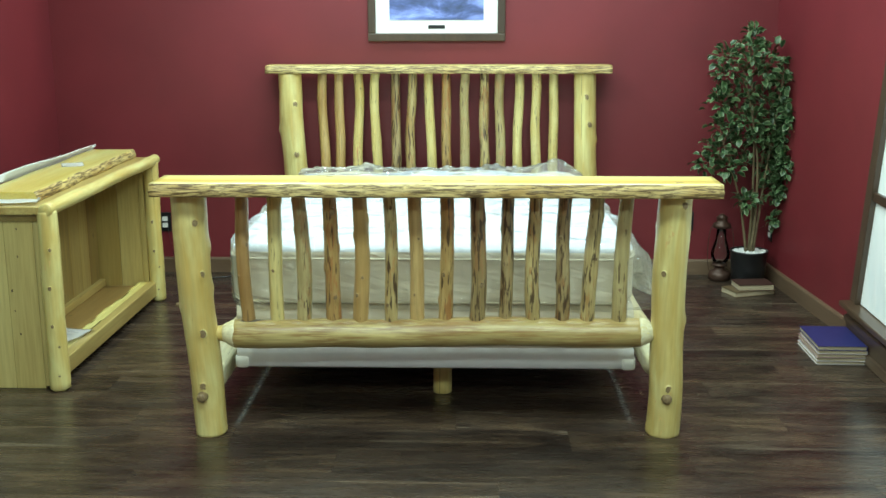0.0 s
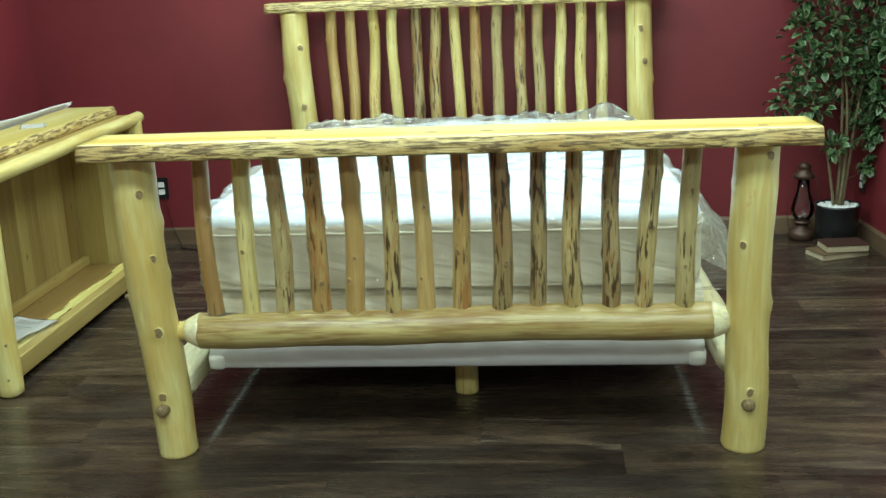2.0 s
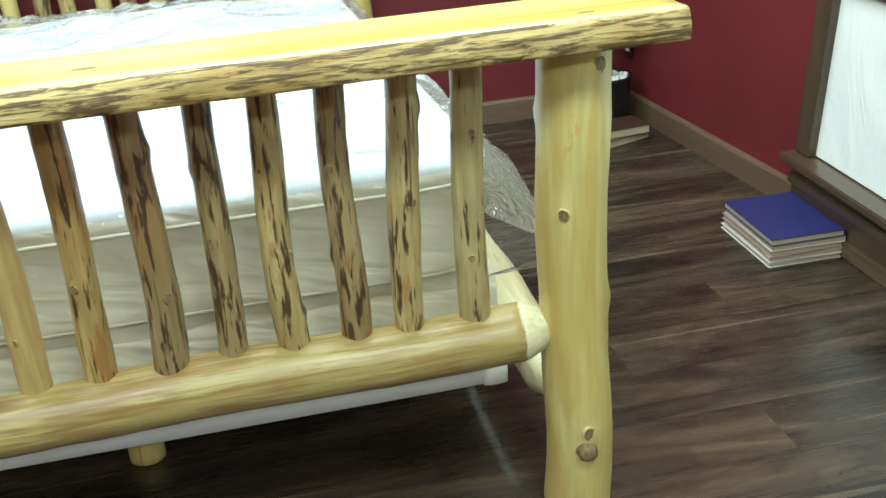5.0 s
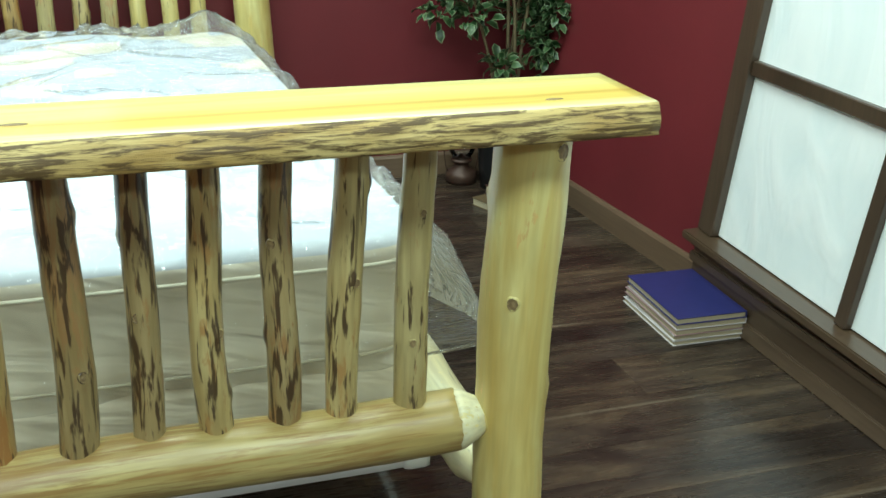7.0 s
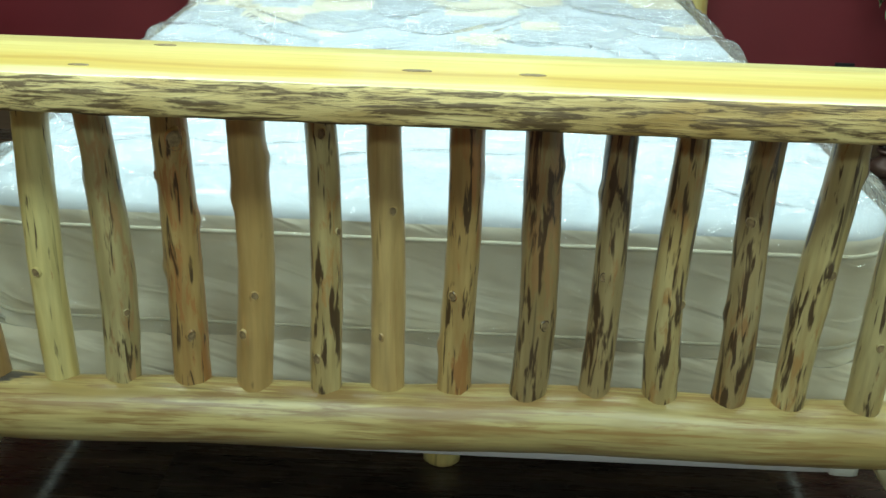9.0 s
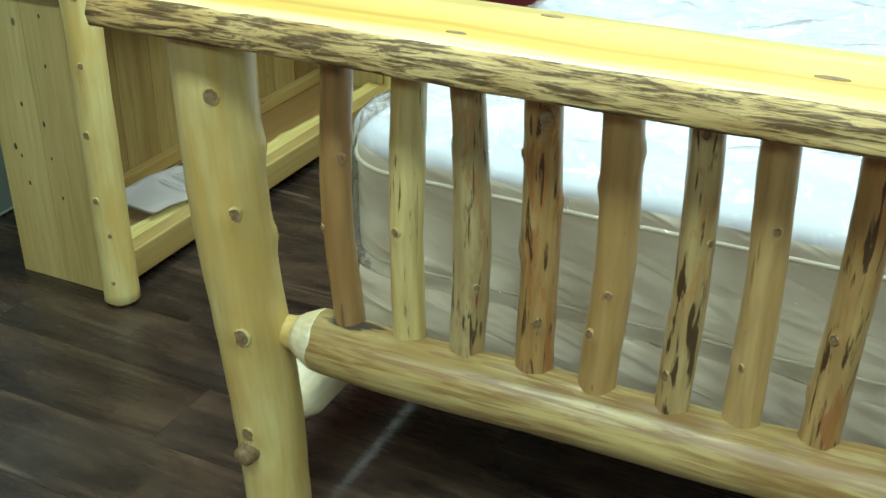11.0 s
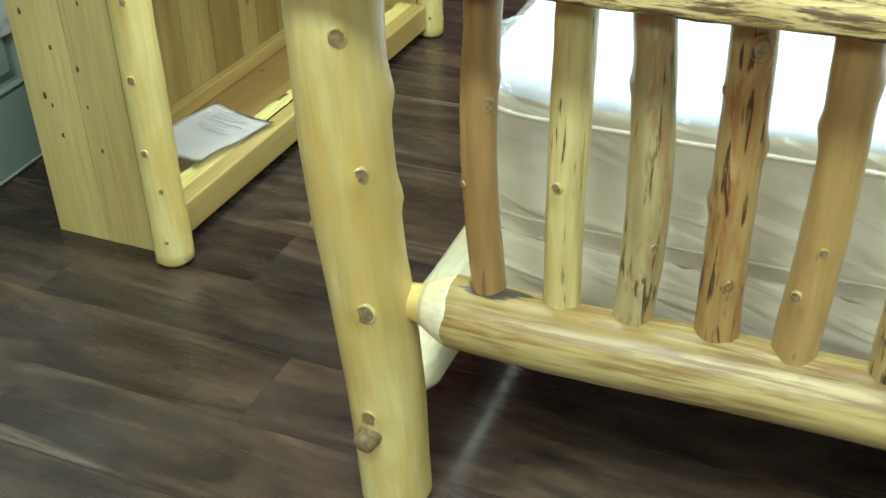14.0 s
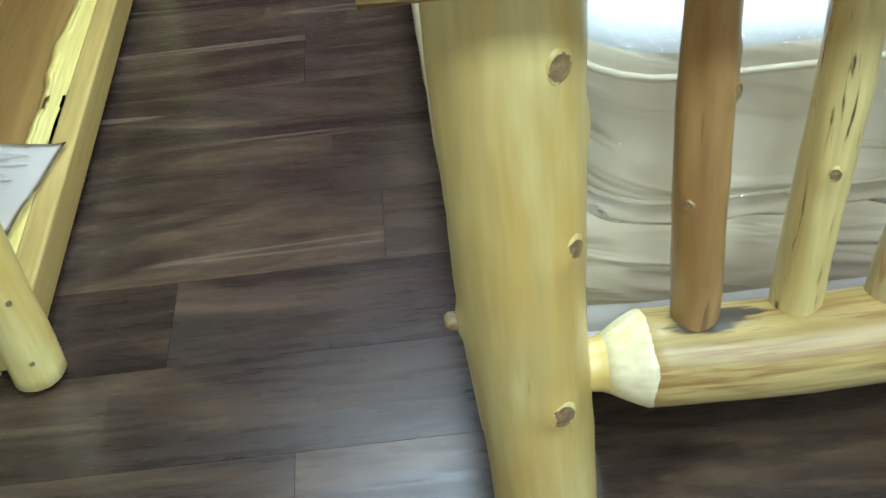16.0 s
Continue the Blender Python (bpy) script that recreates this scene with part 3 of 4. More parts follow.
# sheet taped to the door
paper("paper_notice", "white paper notice taped to the grey-green door", Matrix.Translation((left_x(0.64) + 0.010, 0.64, 0.60)) @ Matrix.Rotation(math.pi / 2, 4, "Y") @ Matrix.Rotation(math.pi / 2, 4, "Z"), 0.2, 0.5, 0.002, 4)


# picture on the back wall
def picture():
    x0, x1, z0, z1, y = -0.456, 0.333, 1.374, 1.96, BACK
    e = thing("framed_picture", "dark brown framed picture with white mat and a misty blue scene", "picture")
    f = 0.045
    for a in ((x0, x1, z0, z0 + f), (x0, x1, z1 - f, z1), (x0, x0 + f, z0 + f, z1 - f), (x1 - f, x1, z0 + f, z1 - f)):
        part("frame_rail", box(a[0], a[1], y - 0.03, y - 0.002, a[2], a[3], 0.006), M_SHOJI, e)
    part("mat_board", box(x0 + f, x1 - f, y - 0.016, y - 0.006, z0 + f, z1 - f), M_PAPER, e, "white mat board")
    m, t, b = mat("misty_blue_print", 0.35)
    v = coords(t, (1, 1, 2.2), False)
    n = noise_tex(t, v, 5, 5, 0.6, 0.5)
    t.links.new(ramp(t, n, [(0.25, (0.03, 0.045, 0.05)), (0.45, (0.09, 0.12, 0.3)), (0.6, (0.25, 0.32, 0.75)), (0.8, (0.6, 0.68, 0.85))]), b.inputs["Base Color"])
    part("print", box(x0 + f + 0.08, x1 - f - 0.08, y - 0.019, y - 0.0165, z0 + f + 0.075, z1 - f - 0.075), m, e, "misty blue landscape print")
    xm = (x0 + x1) / 2
    part("title_plate", box(xm - 0.048, xm + 0.048, y - 0.019, y - 0.0165, z0 + f + 0.026, z0 + f + 0.046, 0.001), M_BLACK, e, "small dark title plate")


picture()


def outlet(x, y, z, turn=0.0, plate=M_BLACK):
    e = thing("wall_outlet", "wall outlet with white sockets in a dark plate", "outlet", "wall outlets")
    e.matrix_world = Matrix.Translation((x, y, z)) @ Matrix.Rotation(turn, 4, "Z")
    part("plate", box(-0.036, 0.036, -0.007, -0.0005, -0.058, 0.058, 0.002), plate, e)
    for s in (-0.0195, 0.0195):
        part("socket", box(-0.016, 0.016, -0.010, -0.0075, s - 0.0135, s + 0.0135, 0.004), M_WHITE, e)
    return e


outlet(-1.70, BACK, 0.308)
outlet(1.424, BACK, 0.325)
outlet(right_x(2.42), 2.42, 0.285, -math.pi / 2)


# ---- the log bed ----
def skew(y):
    """The head end stands a little to one side."""
    return -0.0205 * y


BED = thing("log_bed", "pale peeled pine log bed frame with slatted headboard and footboard", "bed")


def post(x, y, xt, yt, h, r0, r1, seed, knots, label=""):
    kn = [(z, radians(a), s) for z, a, s in knots]
    p = part("post", log_mesh(h, r0, r1, seed, 0.005, 0.035, kn, 36, 64, 0.006, 0.004), M_POST, BED, label, True)
    p.matrix_world = along((x, y, 0), (xt, yt, h))
    for z, a, s in kn:
        if math.sin(a) < -0.7:
            knot_piece(p, z, a, s * 0.78)
    return p


FB_Z0, FB_Z1 = 0.921, 0.967
pl = post(-0.822, 0.002, -0.857, -0.041, FB_Z0, 0.059, 0.063, 3, [(0.818, -58, 0.014), (0.623, -56, 0.014), (0.408, -72, 0.017), (0.20, -88, 0.016), (0.50, -178, 0.015), (0.56, 25, 0.016), (0.72, 15, 0.018)])
pr = post(0.862, 0.036, 0.861, -0.040, FB_Z0, 0.062, 0.059, 8, [(0.888, -70, 0.016), (0.642, -122, 0.012), (0.20, -84, 0.015), (0.45, 2, 0.02), (0.8, 150, 0.015)])
for p, a, z in ((pl, -95, 0.168), (pr, -90, 0.168)):
    part("branch_stub", log_mesh(0.034, 0.021, 0.017, 5, 0, 0.06, (), 14, 6, 0.004, 0.005), M_KNOT, p, "sawn branch stub", True).matrix_local = Matrix.Rotation(radians(a), 4, "Z") @ Matrix.Translation((0.05, 0, z)) @ Matrix.Rotation(math.pi / 2, 4, "Y")
part("branch_stub", log_mesh(0.026, 0.012, 0.008, 6, 0, 0.08, (), 12, 5, 0.003, 0.003), M_KNOT, pl, "small broken branch stub", True).matrix_local = Matrix.Rotation(radians(-178), 4, "Z") @ Matrix.Translation((0.058, 0, 0.5)) @ Matrix.Rotation(math.pi / 2 - 0.3, 4, "Y")
hpl = post(-0.866, 2.40, -0.895, 2.385, 1.2, 0.070, 0.066, 12, [(1.02, -60, 0.018), (0.75, -70, 0.02), (0.88, -170, 0.02)])
hpr = post(0.817, 2.40, 0.784, 2.40, 1.2, 0.066, 0.062, 15, [(1.06, -95, 0.02), (0.92, -70, 0.02), (0.82, -20, 0.02)])


def slab(x0, x1, y0, y1, z0, z1, seed, wave=0.006):
    """A plank with a sawn face above and below and waney front and back edges."""
    n, k = 90, 9
    rings = []
    for i in range(n + 1):
        x = x0 + (x1 - x0) * i / n
        e0 = wave * noise.noise((seed, x * 4, 0)) + 0.4 * wave * noise.noise((seed, x * 17, 0))
        e1 = wave * noise.noise((seed, x * 3, 5))
        prof = []
        for j in range(k):
            f = j / (k - 1)
            bulge = 0.007 * math.sin(math.pi * f) + 0.0035 * noise.noise((seed, x * 24, f * 4))
            prof.append((y0 + e0 - bulge + 0.010 * f, z0 + (z1 - z0) * f))
        prof.append((y0 + e0 + 0.02, z1 + 0.0006))
        for j in range(1, 5):
            prof.append((y0 + (y1 - y0) * j / 5, z1))
        for j in range(k):
            f = 1 - j / (k - 1)
            prof.append((y1 + e1 + 0.006 * math.sin(math.pi * f) - 0.010 * f, z0 + (z1 - z0) * f))
        rings.append([(x, a, c) for a, c in prof])
    b = tube(rings, len(rings[0]))
    for f in b.faces:
        f.normal_update()
        f.material_index = 0 if abs(f.normal.z) > 0.75 or abs(f.normal.x) > 0.8 else 1
        f.smooth = len(f.verts) == 4
    return b


ft = part("top_board", slab(-0.957, 1.0, -0.166, 0.047, FB_Z0, FB_Z1, 2), [M_SLAB, M_EDGE], BED, "varnished yellow plank with scraped live edge")
for kx, ky, kl in ((-0.435, -0.108, 0.014), (-0.357, 0.012, 0.016), (-0.006, -0.074, 0.02), (0.143, -0.074, 0.018), (0.86, -0.11, 0.014)):
    rings = [[(kl * r * math.cos(q), 0.30 * kl * r * math.sin(q) * (1.2 if math.sin(q) > 0 else 0.8), h) for q in (2 * math.pi * i / 14 for i in range(14))] for r, h in ((1.0, -0.003), (0.97, 0.0009), (0.6, 0.0013), (0.15, 0.0014))]
    part("knot", tube(rings, 14), M_KNOT, ft, "", True).matrix_world = Matrix.Translation((kx, ky, FB_Z1))
ht = part("top_board", slab(-1.022, 0.927, 2.315, 2.5, 1.2, 1.245, 6, 0.004), [M_TOP, M_EDGE], BED, "varnished yellow plank with scraped live edge")

FOOT = ["brown", "pale", "olive", "gold", "tan", "streak", "tan", "gold2", "bark", "bark", "streak", "bark", "bark2", "olive"]
FX = [-0.667, -0.56, -0.459, -0.353, -0.25, -0.145, -0.042, 0.063, 0.168, 0.273, 0.375, 0.477, 0.577, 0.685]
LEAN = [-0.034, -0.008, -0.022, -0.016, -0.005, 0.0, -0.017, -0.006, 0.004, 0.008, 0.002, 0.005, 0.036, 0.02]
FR = [0.025, 0.026, 0.027, 0.028, 0.028, 0.024, 0.026, 0.026, 0.028, 0.024, 0.026, 0.025, 0.027, 0.027]
HEAD = ["tan", "tan", "pale", "pale", "bark", "streak", "pale", "gold2", "olive", "streak", "olive", "pale", "pale", "pale"]
HX = [-0.711, -0.613, -0.512, -0.408, -0.304, -0.203, -0.099, -0.001, 0.106, 0.209, 0.307, 0.407, 0.51, 0.61]
KIND = {"gold2": "gold", "bark2": "streak"}
rng = random.Random(11)
# height, angle and size of the knots on each footboard slat
SLAT_KNOTS = [
    [(0.20, -130, 0.007), (0.316, -60, 0.012), (0.34, 5, 0.009)], [(0.215, -100, 0.010), (0.47, 0, 0.014)], [(0.15, -40, 0.008), (0.36, 178, 0.009)],
    [(0.425, -62, 0.019), (0.11, -62, 0.012), (0.37, -150, 0.008), (0.22, -175, 0.012), (0.30, 0, 0.011)],
    [(0.12, -112, 0.0105), (0.187, -80, 0.0085), (0.34, 178, 0.012), (0.40, 0, 0.012)], [(0.085, -115, 0.010), (0.30, -30, 0.008), (0.45, -85, 0.010)],
    [(0.12, -135, 0.009), (0.33, -70, 0.009)], [(0.20, -115, 0.010), (0.10, 175, 0.011)], [(0.16, -60, 0.011), (0.40, 0, 0.012)], [(0.24, -100, 0.009), (0.36, 175, 0.010)],
    [(0.20, -70, 0.010), (0.09, -5, 0.011)], [(0.33, -110, 0.010), (0.18, 178, 0.011)], [(0.26, -75, 0.010), (0.41, -10, 0.012)], [(0.14, -95, 0.009), (0.36, -80, 0.008)]]
for i, (x, kind, r) in enumerate(zip(FX, FOOT, FR)):
    ks = [(z, radians(a), q) for z, a, q in SLAT_KNOTS[i]]
    b = log_mesh(0.524, r, r * 0.95, 20 + i, 0.009, 0.085, ks, 22, 56, 0.012, 0.004)
    s = part("slat", b, SLAT[KIND.get(kind, kind)], BED, "", True)
    z0 = 0.408 + 0.009 * (x + 0.667)
    s.matrix_world = along((x, 0.012, z0), (x + 0.524 * LEAN[i], 0.012, z0 + 0.524))
    for z, a, q in ks:
        if -2.7 < a < -0.4:
            knot_piece(s, z, a, q * 0.62, 1.35 if q > 0.013 else 1.2, q)
for i, (x, kind) in enumerate(zip(HX, HEAD)):
    ks = [(rng.uniform(0.1, 0.7), rng.uniform(-3, 0), rng.uniform(0.007, 0.012)) for _ in range(4)]
    s = part("slat", log_mesh(0.72, 0.029, 0.026, 60 + i, 0.009, 0.08, ks, 16, 36, 0.01, 0.004), SLAT[KIND.get(kind, kind)], BED, "", True)
    s.matrix_world = Matrix.Translation((x, 2.41, 0.486))

# lower rails with tapered tenons
rk = [(0.76, 1.9, 0.02), (0.4, 1.4, 0.014), (1.2, 2.2, 0.014)]
fr_ = part("lower_rail", log_mesh(1.49, 0.052, 0.053, 31, 0.005, 0.04, rk, 28, 60, 0.003, 0.003), M_RAIL, BED, "horizontal log rail with tapered tenon ends", True)
fr_.matrix_world = along((-0.722, 0.002, 0.386), (0.768, 0.004, 0.400))
for px, pz, s in ((-0.722, 0.386, -1), (0.768, 0.400, 1)):
    def turned(prof, seed):
        return tube([[(r * (1 + 0.05 * noise.noise((math.cos(q) + seed, math.sin(q), h * 20))) * math.cos(q), r * (1 + 0.05 * noise.noise((math.cos(q) + seed, math.sin(q), h * 20))) * math.sin(q), h + (0.003 * noise.noise((math.cos(q) * 1.5, math.sin(q) * 1.5, seed)) if 0 <= h < 0.03 else 0)) for q in (2 * math.pi * i / 28 for i in range(28))] for r, h in prof], 28)
    m = along((px, 0.003, pz), (px + s * 0.09, 0.0, pz))
    part("tenon_shoulder", turned(((0.050, -0.010), (0.0525, -0.002), (0.0515, 0.003), (0.0465, 0.014), (0.038, 0.030), (0.031, 0.041)), s), M_SIDE, BED, "pale scraped shoulder of the rail end", True).matrix_world = m
    part("tenon", turned(((0.033, 0.034), (0.0315, 0.041), (0.029, 0.046), (0.028, 0.052), (0.027, 0.06), (0.026, 0.09)), s + 4), M_POST, BED, "tapered tenon", True).matrix_world = m
hr_ = part("lower_rail", log_mesh(1.6, 0.05, 0.05, 33, 0.005, 0.05, (), 24, 40, taper0=0.06, taper1=0.06, tip=0.45), M_RAIL, BED, "", True)
hr_.matrix_world = along((-0.85, 2.41, 0.46), (0.76, 2.415, 0.46))


def side_rail(x, z, r, y0, y1, seed, inner):
    """A thick peeled log with a sawn flat on its inner side and scraped tapered ends."""
    ks = [(0.22, 2.2, 0.016), (0.9, 2.5, 0.018), (1.6, 2.0, 0.016)]
    b = log_mesh(y1 - y0, r, r * 0.97, seed, 0.005, 0.05, ks, 30, 50, taper0=0.07, taper1=0.07, tip=0.55)
    m = along((x + skew(y0), y0, z), (x + skew(y1), y1, z))
    back = m.inverted()
    for v in b.verts:
        w = m @ v.co
        edge = inner + skew(w.y)
        w.x = min(w.x, edge) if inner < 0 else max(w.x, edge)
        v.co = back @ w
    p = part("side_rail", b, M_SIDE, BED, "pale greenish peeled side rail log", True)
    p.matrix_world = m
    return p


side_rail(-0.832, 0.188, 0.060, 0.03, 2.36, 41, -0.785)
side_rail(0.852, 0.252, 0.056, 0.05, 2.37, 42, 0.80)
part("center_leg", log_mesh(0.191, 0.039, 0.037, 44, 0.0, 0.03, (), 22, 12, 0.003, 0.003), M_POST, BED, "short pale log leg", True).matrix_world = Matrix.Translation((0.03, 0.46, 0))
part("center_leg", log_mesh(0.191, 0.039, 0.037, 45, 0.0, 0.03, (), 22, 12, 0.003, 0.003), M_POST, BED, "short pale log leg", True).matrix_world = Matrix.Translation((0.0, 1.6, 0))


# ---- box spring, mattress, film ----
def soft_box(x0, x1, y0, y1, z0, z1, r, nx, ny, nz, R=None):
    """A gridded box with edges rounded by r, and corners rounded by R in plan."""
    b = bmesh.new()
    seen = {}
    R = R or r
    hx, hy, cx, cy = (x1 - x0) / 2, (y1 - y0) / 2, (x0 + x1) / 2, (y0 + y1) / 2

    def vert(i, j, k):
        key = (i, j, k)
        if key not in seen:
            p = Vector((hx * (2 * i / nx - 1), hy * (2 * j / ny - 1)))
            q = Vector((min(max(p.x, R - hx), hx - R), min(max(p.y, R - hy), hy - R)))
            d = p - q
            if d.x and d.y:
                d = d.normalized() * max(abs(d.x), abs(d.y))
            p = q + d
            z = z0 + (z1 - z0) * (0.5 - 0.5 * math.cos(math.pi * k / nz))
            e = max(0.0, z - (z1 - r), z0 + r - z)
            ins = r - math.sqrt(max(0.0, r * r - e * e))
            seen[key] = b.verts.new((cx + p.x * (hx - ins) / hx, cy + p.y * (hy - ins) / hy, z))
        return seen[key]

    def face(a):
        vs = [vert(*k) for k in a]
        if len(set(vs)) == 4:
            b.faces.new(vs)

    for i in range(nx):
        for j in range(ny):
            face([(i, j, nz), (i + 1, j, nz), (i + 1, j + 1, nz), (i, j + 1, nz)])
            face([(i, j, 0), (i, j + 1, 0), (i + 1, j + 1, 0), (i + 1, j, 0)])
    for i in range(nx):
        for k in range(nz):
            face([(i, 0, k), (i + 1, 0, k), (i + 1, 0, k + 1), (i, 0, k + 1)])
            face([(i, ny, k), (i, ny, k + 1), (i + 1, ny, k + 1), (i + 1, ny, k)])
    for j in range(ny):
        for k in range(nz):
            face([(0, j, k), (0, j, k + 1), (0, j + 1, k + 1), (0, j + 1, k)])
            face([(nx, j, k), (nx, j + 1, k), (nx, j + 1, k + 1), (nx, j, k + 1)])
    return b


def sway(b):
    for v in b.verts:
        v.co.x += skew(v.co.y)
        if v.co.z > 0.5:
            v.co.z -= 0.011 * v.co.y


BX0, BX1, BY0, BY1 = -0.756, 0.778, 0.185, 2.27
MX0 = BX0 - 0.014
MY0 = 0.145
BOX_Z0, SEAM, TOP = 0.192, 0.455, 0.682


def box_spring():
    e = thing("box_spring", "white and beige box spring under the wrapped mattress", "box spring")
    b = soft_box(BX0, BX1, BY0, BY1, BOX_Z0 + 0.075, SEAM - 0.004, 0.02, 20, 24, 6)
    sway(b)
    part("body", b, M_BORDER, e, "beige padded border", True)
    b = soft_box(BX0 - 0.003, BX1 + 0.003, BY0 - 0.003, BY1, BOX_Z0, BOX_Z0 + 0.088, 0.012, 20, 24, 5)
    sway(b)
    part("base_cloth", b, M_BASECLOTH, e, "white dust cloth round the base", True)
    for x, y in ((BX0, BY0), (BX1, BY0)):
        b = soft_box(x - 0.05 if x > 0 else x - 0.007, x + 0.007 if x > 0 else x + 0.05, y - 0.007, y + 0.06, BOX_Z0 - 0.003, BOX_Z0 + 0.05, 0.012, 4, 4, 4)
        sway(b)
        part("corner_guard", b, M_WHITE, e, "white plastic corner guard", True)


def mattress():
    e = thing("mattress", "white quilted mattress with beige border in clear plastic", "mattress")
    b = soft_box(MX0, BX1 - 0.005, MY0, BY1, SEAM, TOP, 0.030, 40, 56, 16, 0.12)
    for v in b.verts:
        if v.co.z > TOP - 0.004:
            v.co.z += 0.010 * noise.noise((v.co.x * 3, v.co.y * 3, 1)) + 0.006 * math.sin(v.co.x * 16) * math.sin(v.co.y * 16)
    sway(b)
    for f in b.faces:
        f.normal_update()
        c = f.calc_center_median()
        f.material_index = 0 if c.z > TOP - 0.022 else 1
    part("body", b, [M_TICK, M_BORDER], e, "", True)
    for z, out in ((TOP - 0.046, 0.0), (SEAM + 0.012, -0.008)):
        pts = []
        r, cr = 0.0045, 0.12
        for cx, cy, a0 in ((BX1 - cr, BY1 - cr, 0), (MX0 - 0.005 + cr, BY1 - cr, 90), (MX0 - 0.005 + cr, MY0 - 0.004 + cr, 180), (BX1 - cr, MY0 - 0.004 + cr, 270)):
            for k in range(7):
                a = radians(a0 + 15 * k)
                pts.append(Vector((cx + (cr - 0.004 + out) * math.cos(a), cy + (cr - 0.004 + out) * math.sin(a), z)))
        rings = []
        n = len(pts)
        for i in range(n + 1):
            p, q = pts[i % n], pts[(i + 1) % n]
            d = (pts[(i + 1) % n] - pts[(i - 1) % n]).normalized()
            side = Vector((d.y, -d.x, 0))
            rings.append([p + side * r * math.cos(t) + Vector((0, 0, r * math.sin(t))) for t in (2 * math.pi * k / 8 for k in range(8))])
        b = tube(rings, 8, False)
        sway(b)
        part("piping", b, M_PIPING, e, "raised piping cord", True)


def film_cover():
    """Loose clear film round the mattress; it stands off, sags and bunches at the head."""
    b = soft_box(MX0 - 0.003, BX1 + 0.012, MY0 - 0.012, BY1 + 0.005, SEAM - 0.02, TOP + 0.012, 0.04, 90, 120, 14, 0.12)
    kill = [f for f in b.faces if f.calc_center_median().z < SEAM - 0.012]
    bmesh.ops.delete(b, geom=kill, context="FACES")
    for v in b.verts:
        x, y, z = v.co
        w = noise.noise((x * 7, y * 7, z * 7)) * 0.5 + 0.5 * abs(noise.noise((x * 15 + 3, y * 11, z * 9)))
        if z > TOP - 0.03:
            fold = 1 - min(1.0, abs(noise.noise((x * 4 + 1.5 * noise.noise((x * 3, y * 3, 7)), y * 3.0, 5))) * 5)
            v.co.z += 0.004 + 0.013 * max(0, w) + 0.020 * fold
            head = max(0.0, (y - 1.75) / 0.5)
            v.co.z += head ** 2 * (0.006 + 0.016 * noise.noise((x * 9, y * 8, 2)) + 0.02 * noise.noise((x * 24, y * 20, 2)) + 0.055 * math.exp(-((x - 0.66) / 0.1) ** 2))
        else:
            side = 1 if x > 0 else -1
            low = (TOP - z) / (TOP - SEAM)
            if abs(x - 0.01) > 0.72:
                if side > 0:
                    v.co.x += 0.01 + 0.014 * w + 0.045 * low * max(0, noise.noise((y * 3.0, side, 0)) + 0.3)
                else:
                    v.co.x -= 0.001 + 0.002 * max(0.0, w) + 0.003 * low
                if side > 0:
                    v.co.x += 0.09 * low * math.exp(-((y - 0.3) / 0.22) ** 2)
            if y < MY0 + 0.05:
                u = x * 0.42 + z
                v.co.y -= 0.002 + 0.009 * max(0, w) + 0.011 * (1 - min(1.0, abs(noise.noise((u * 22, x * 1.5, 4))) * 3.5))
                if z < SEAM + 0.03:
                    v.co.z += 0.012 * noise.noise((x * 5, 3, 3))
    sway(b)
    e = thing("plastic_cover", "loose clear plastic film wrapped round the mattress", "plastic film")
    low = b.copy()
    for bm, upper, name, label in ((b, True, "top_sheet", "wrinkled film lying on the mattress"), (low, False, "hanging_skirt", "film hanging round the mattress border")):
        for f in bm.faces:
            f.normal_update()
        drop = [f for f in bm.faces if (f.calc_center_median().z + 0.011 * f.calc_center_median().y > TOP - 0.012) != upper]
        bmesh.ops.delete(bm, geom=drop, context="FACES")
        part(name, bm, M_FILM, e, label, True).visible_shadow = False


box_spring()
mattress()
film_cover()


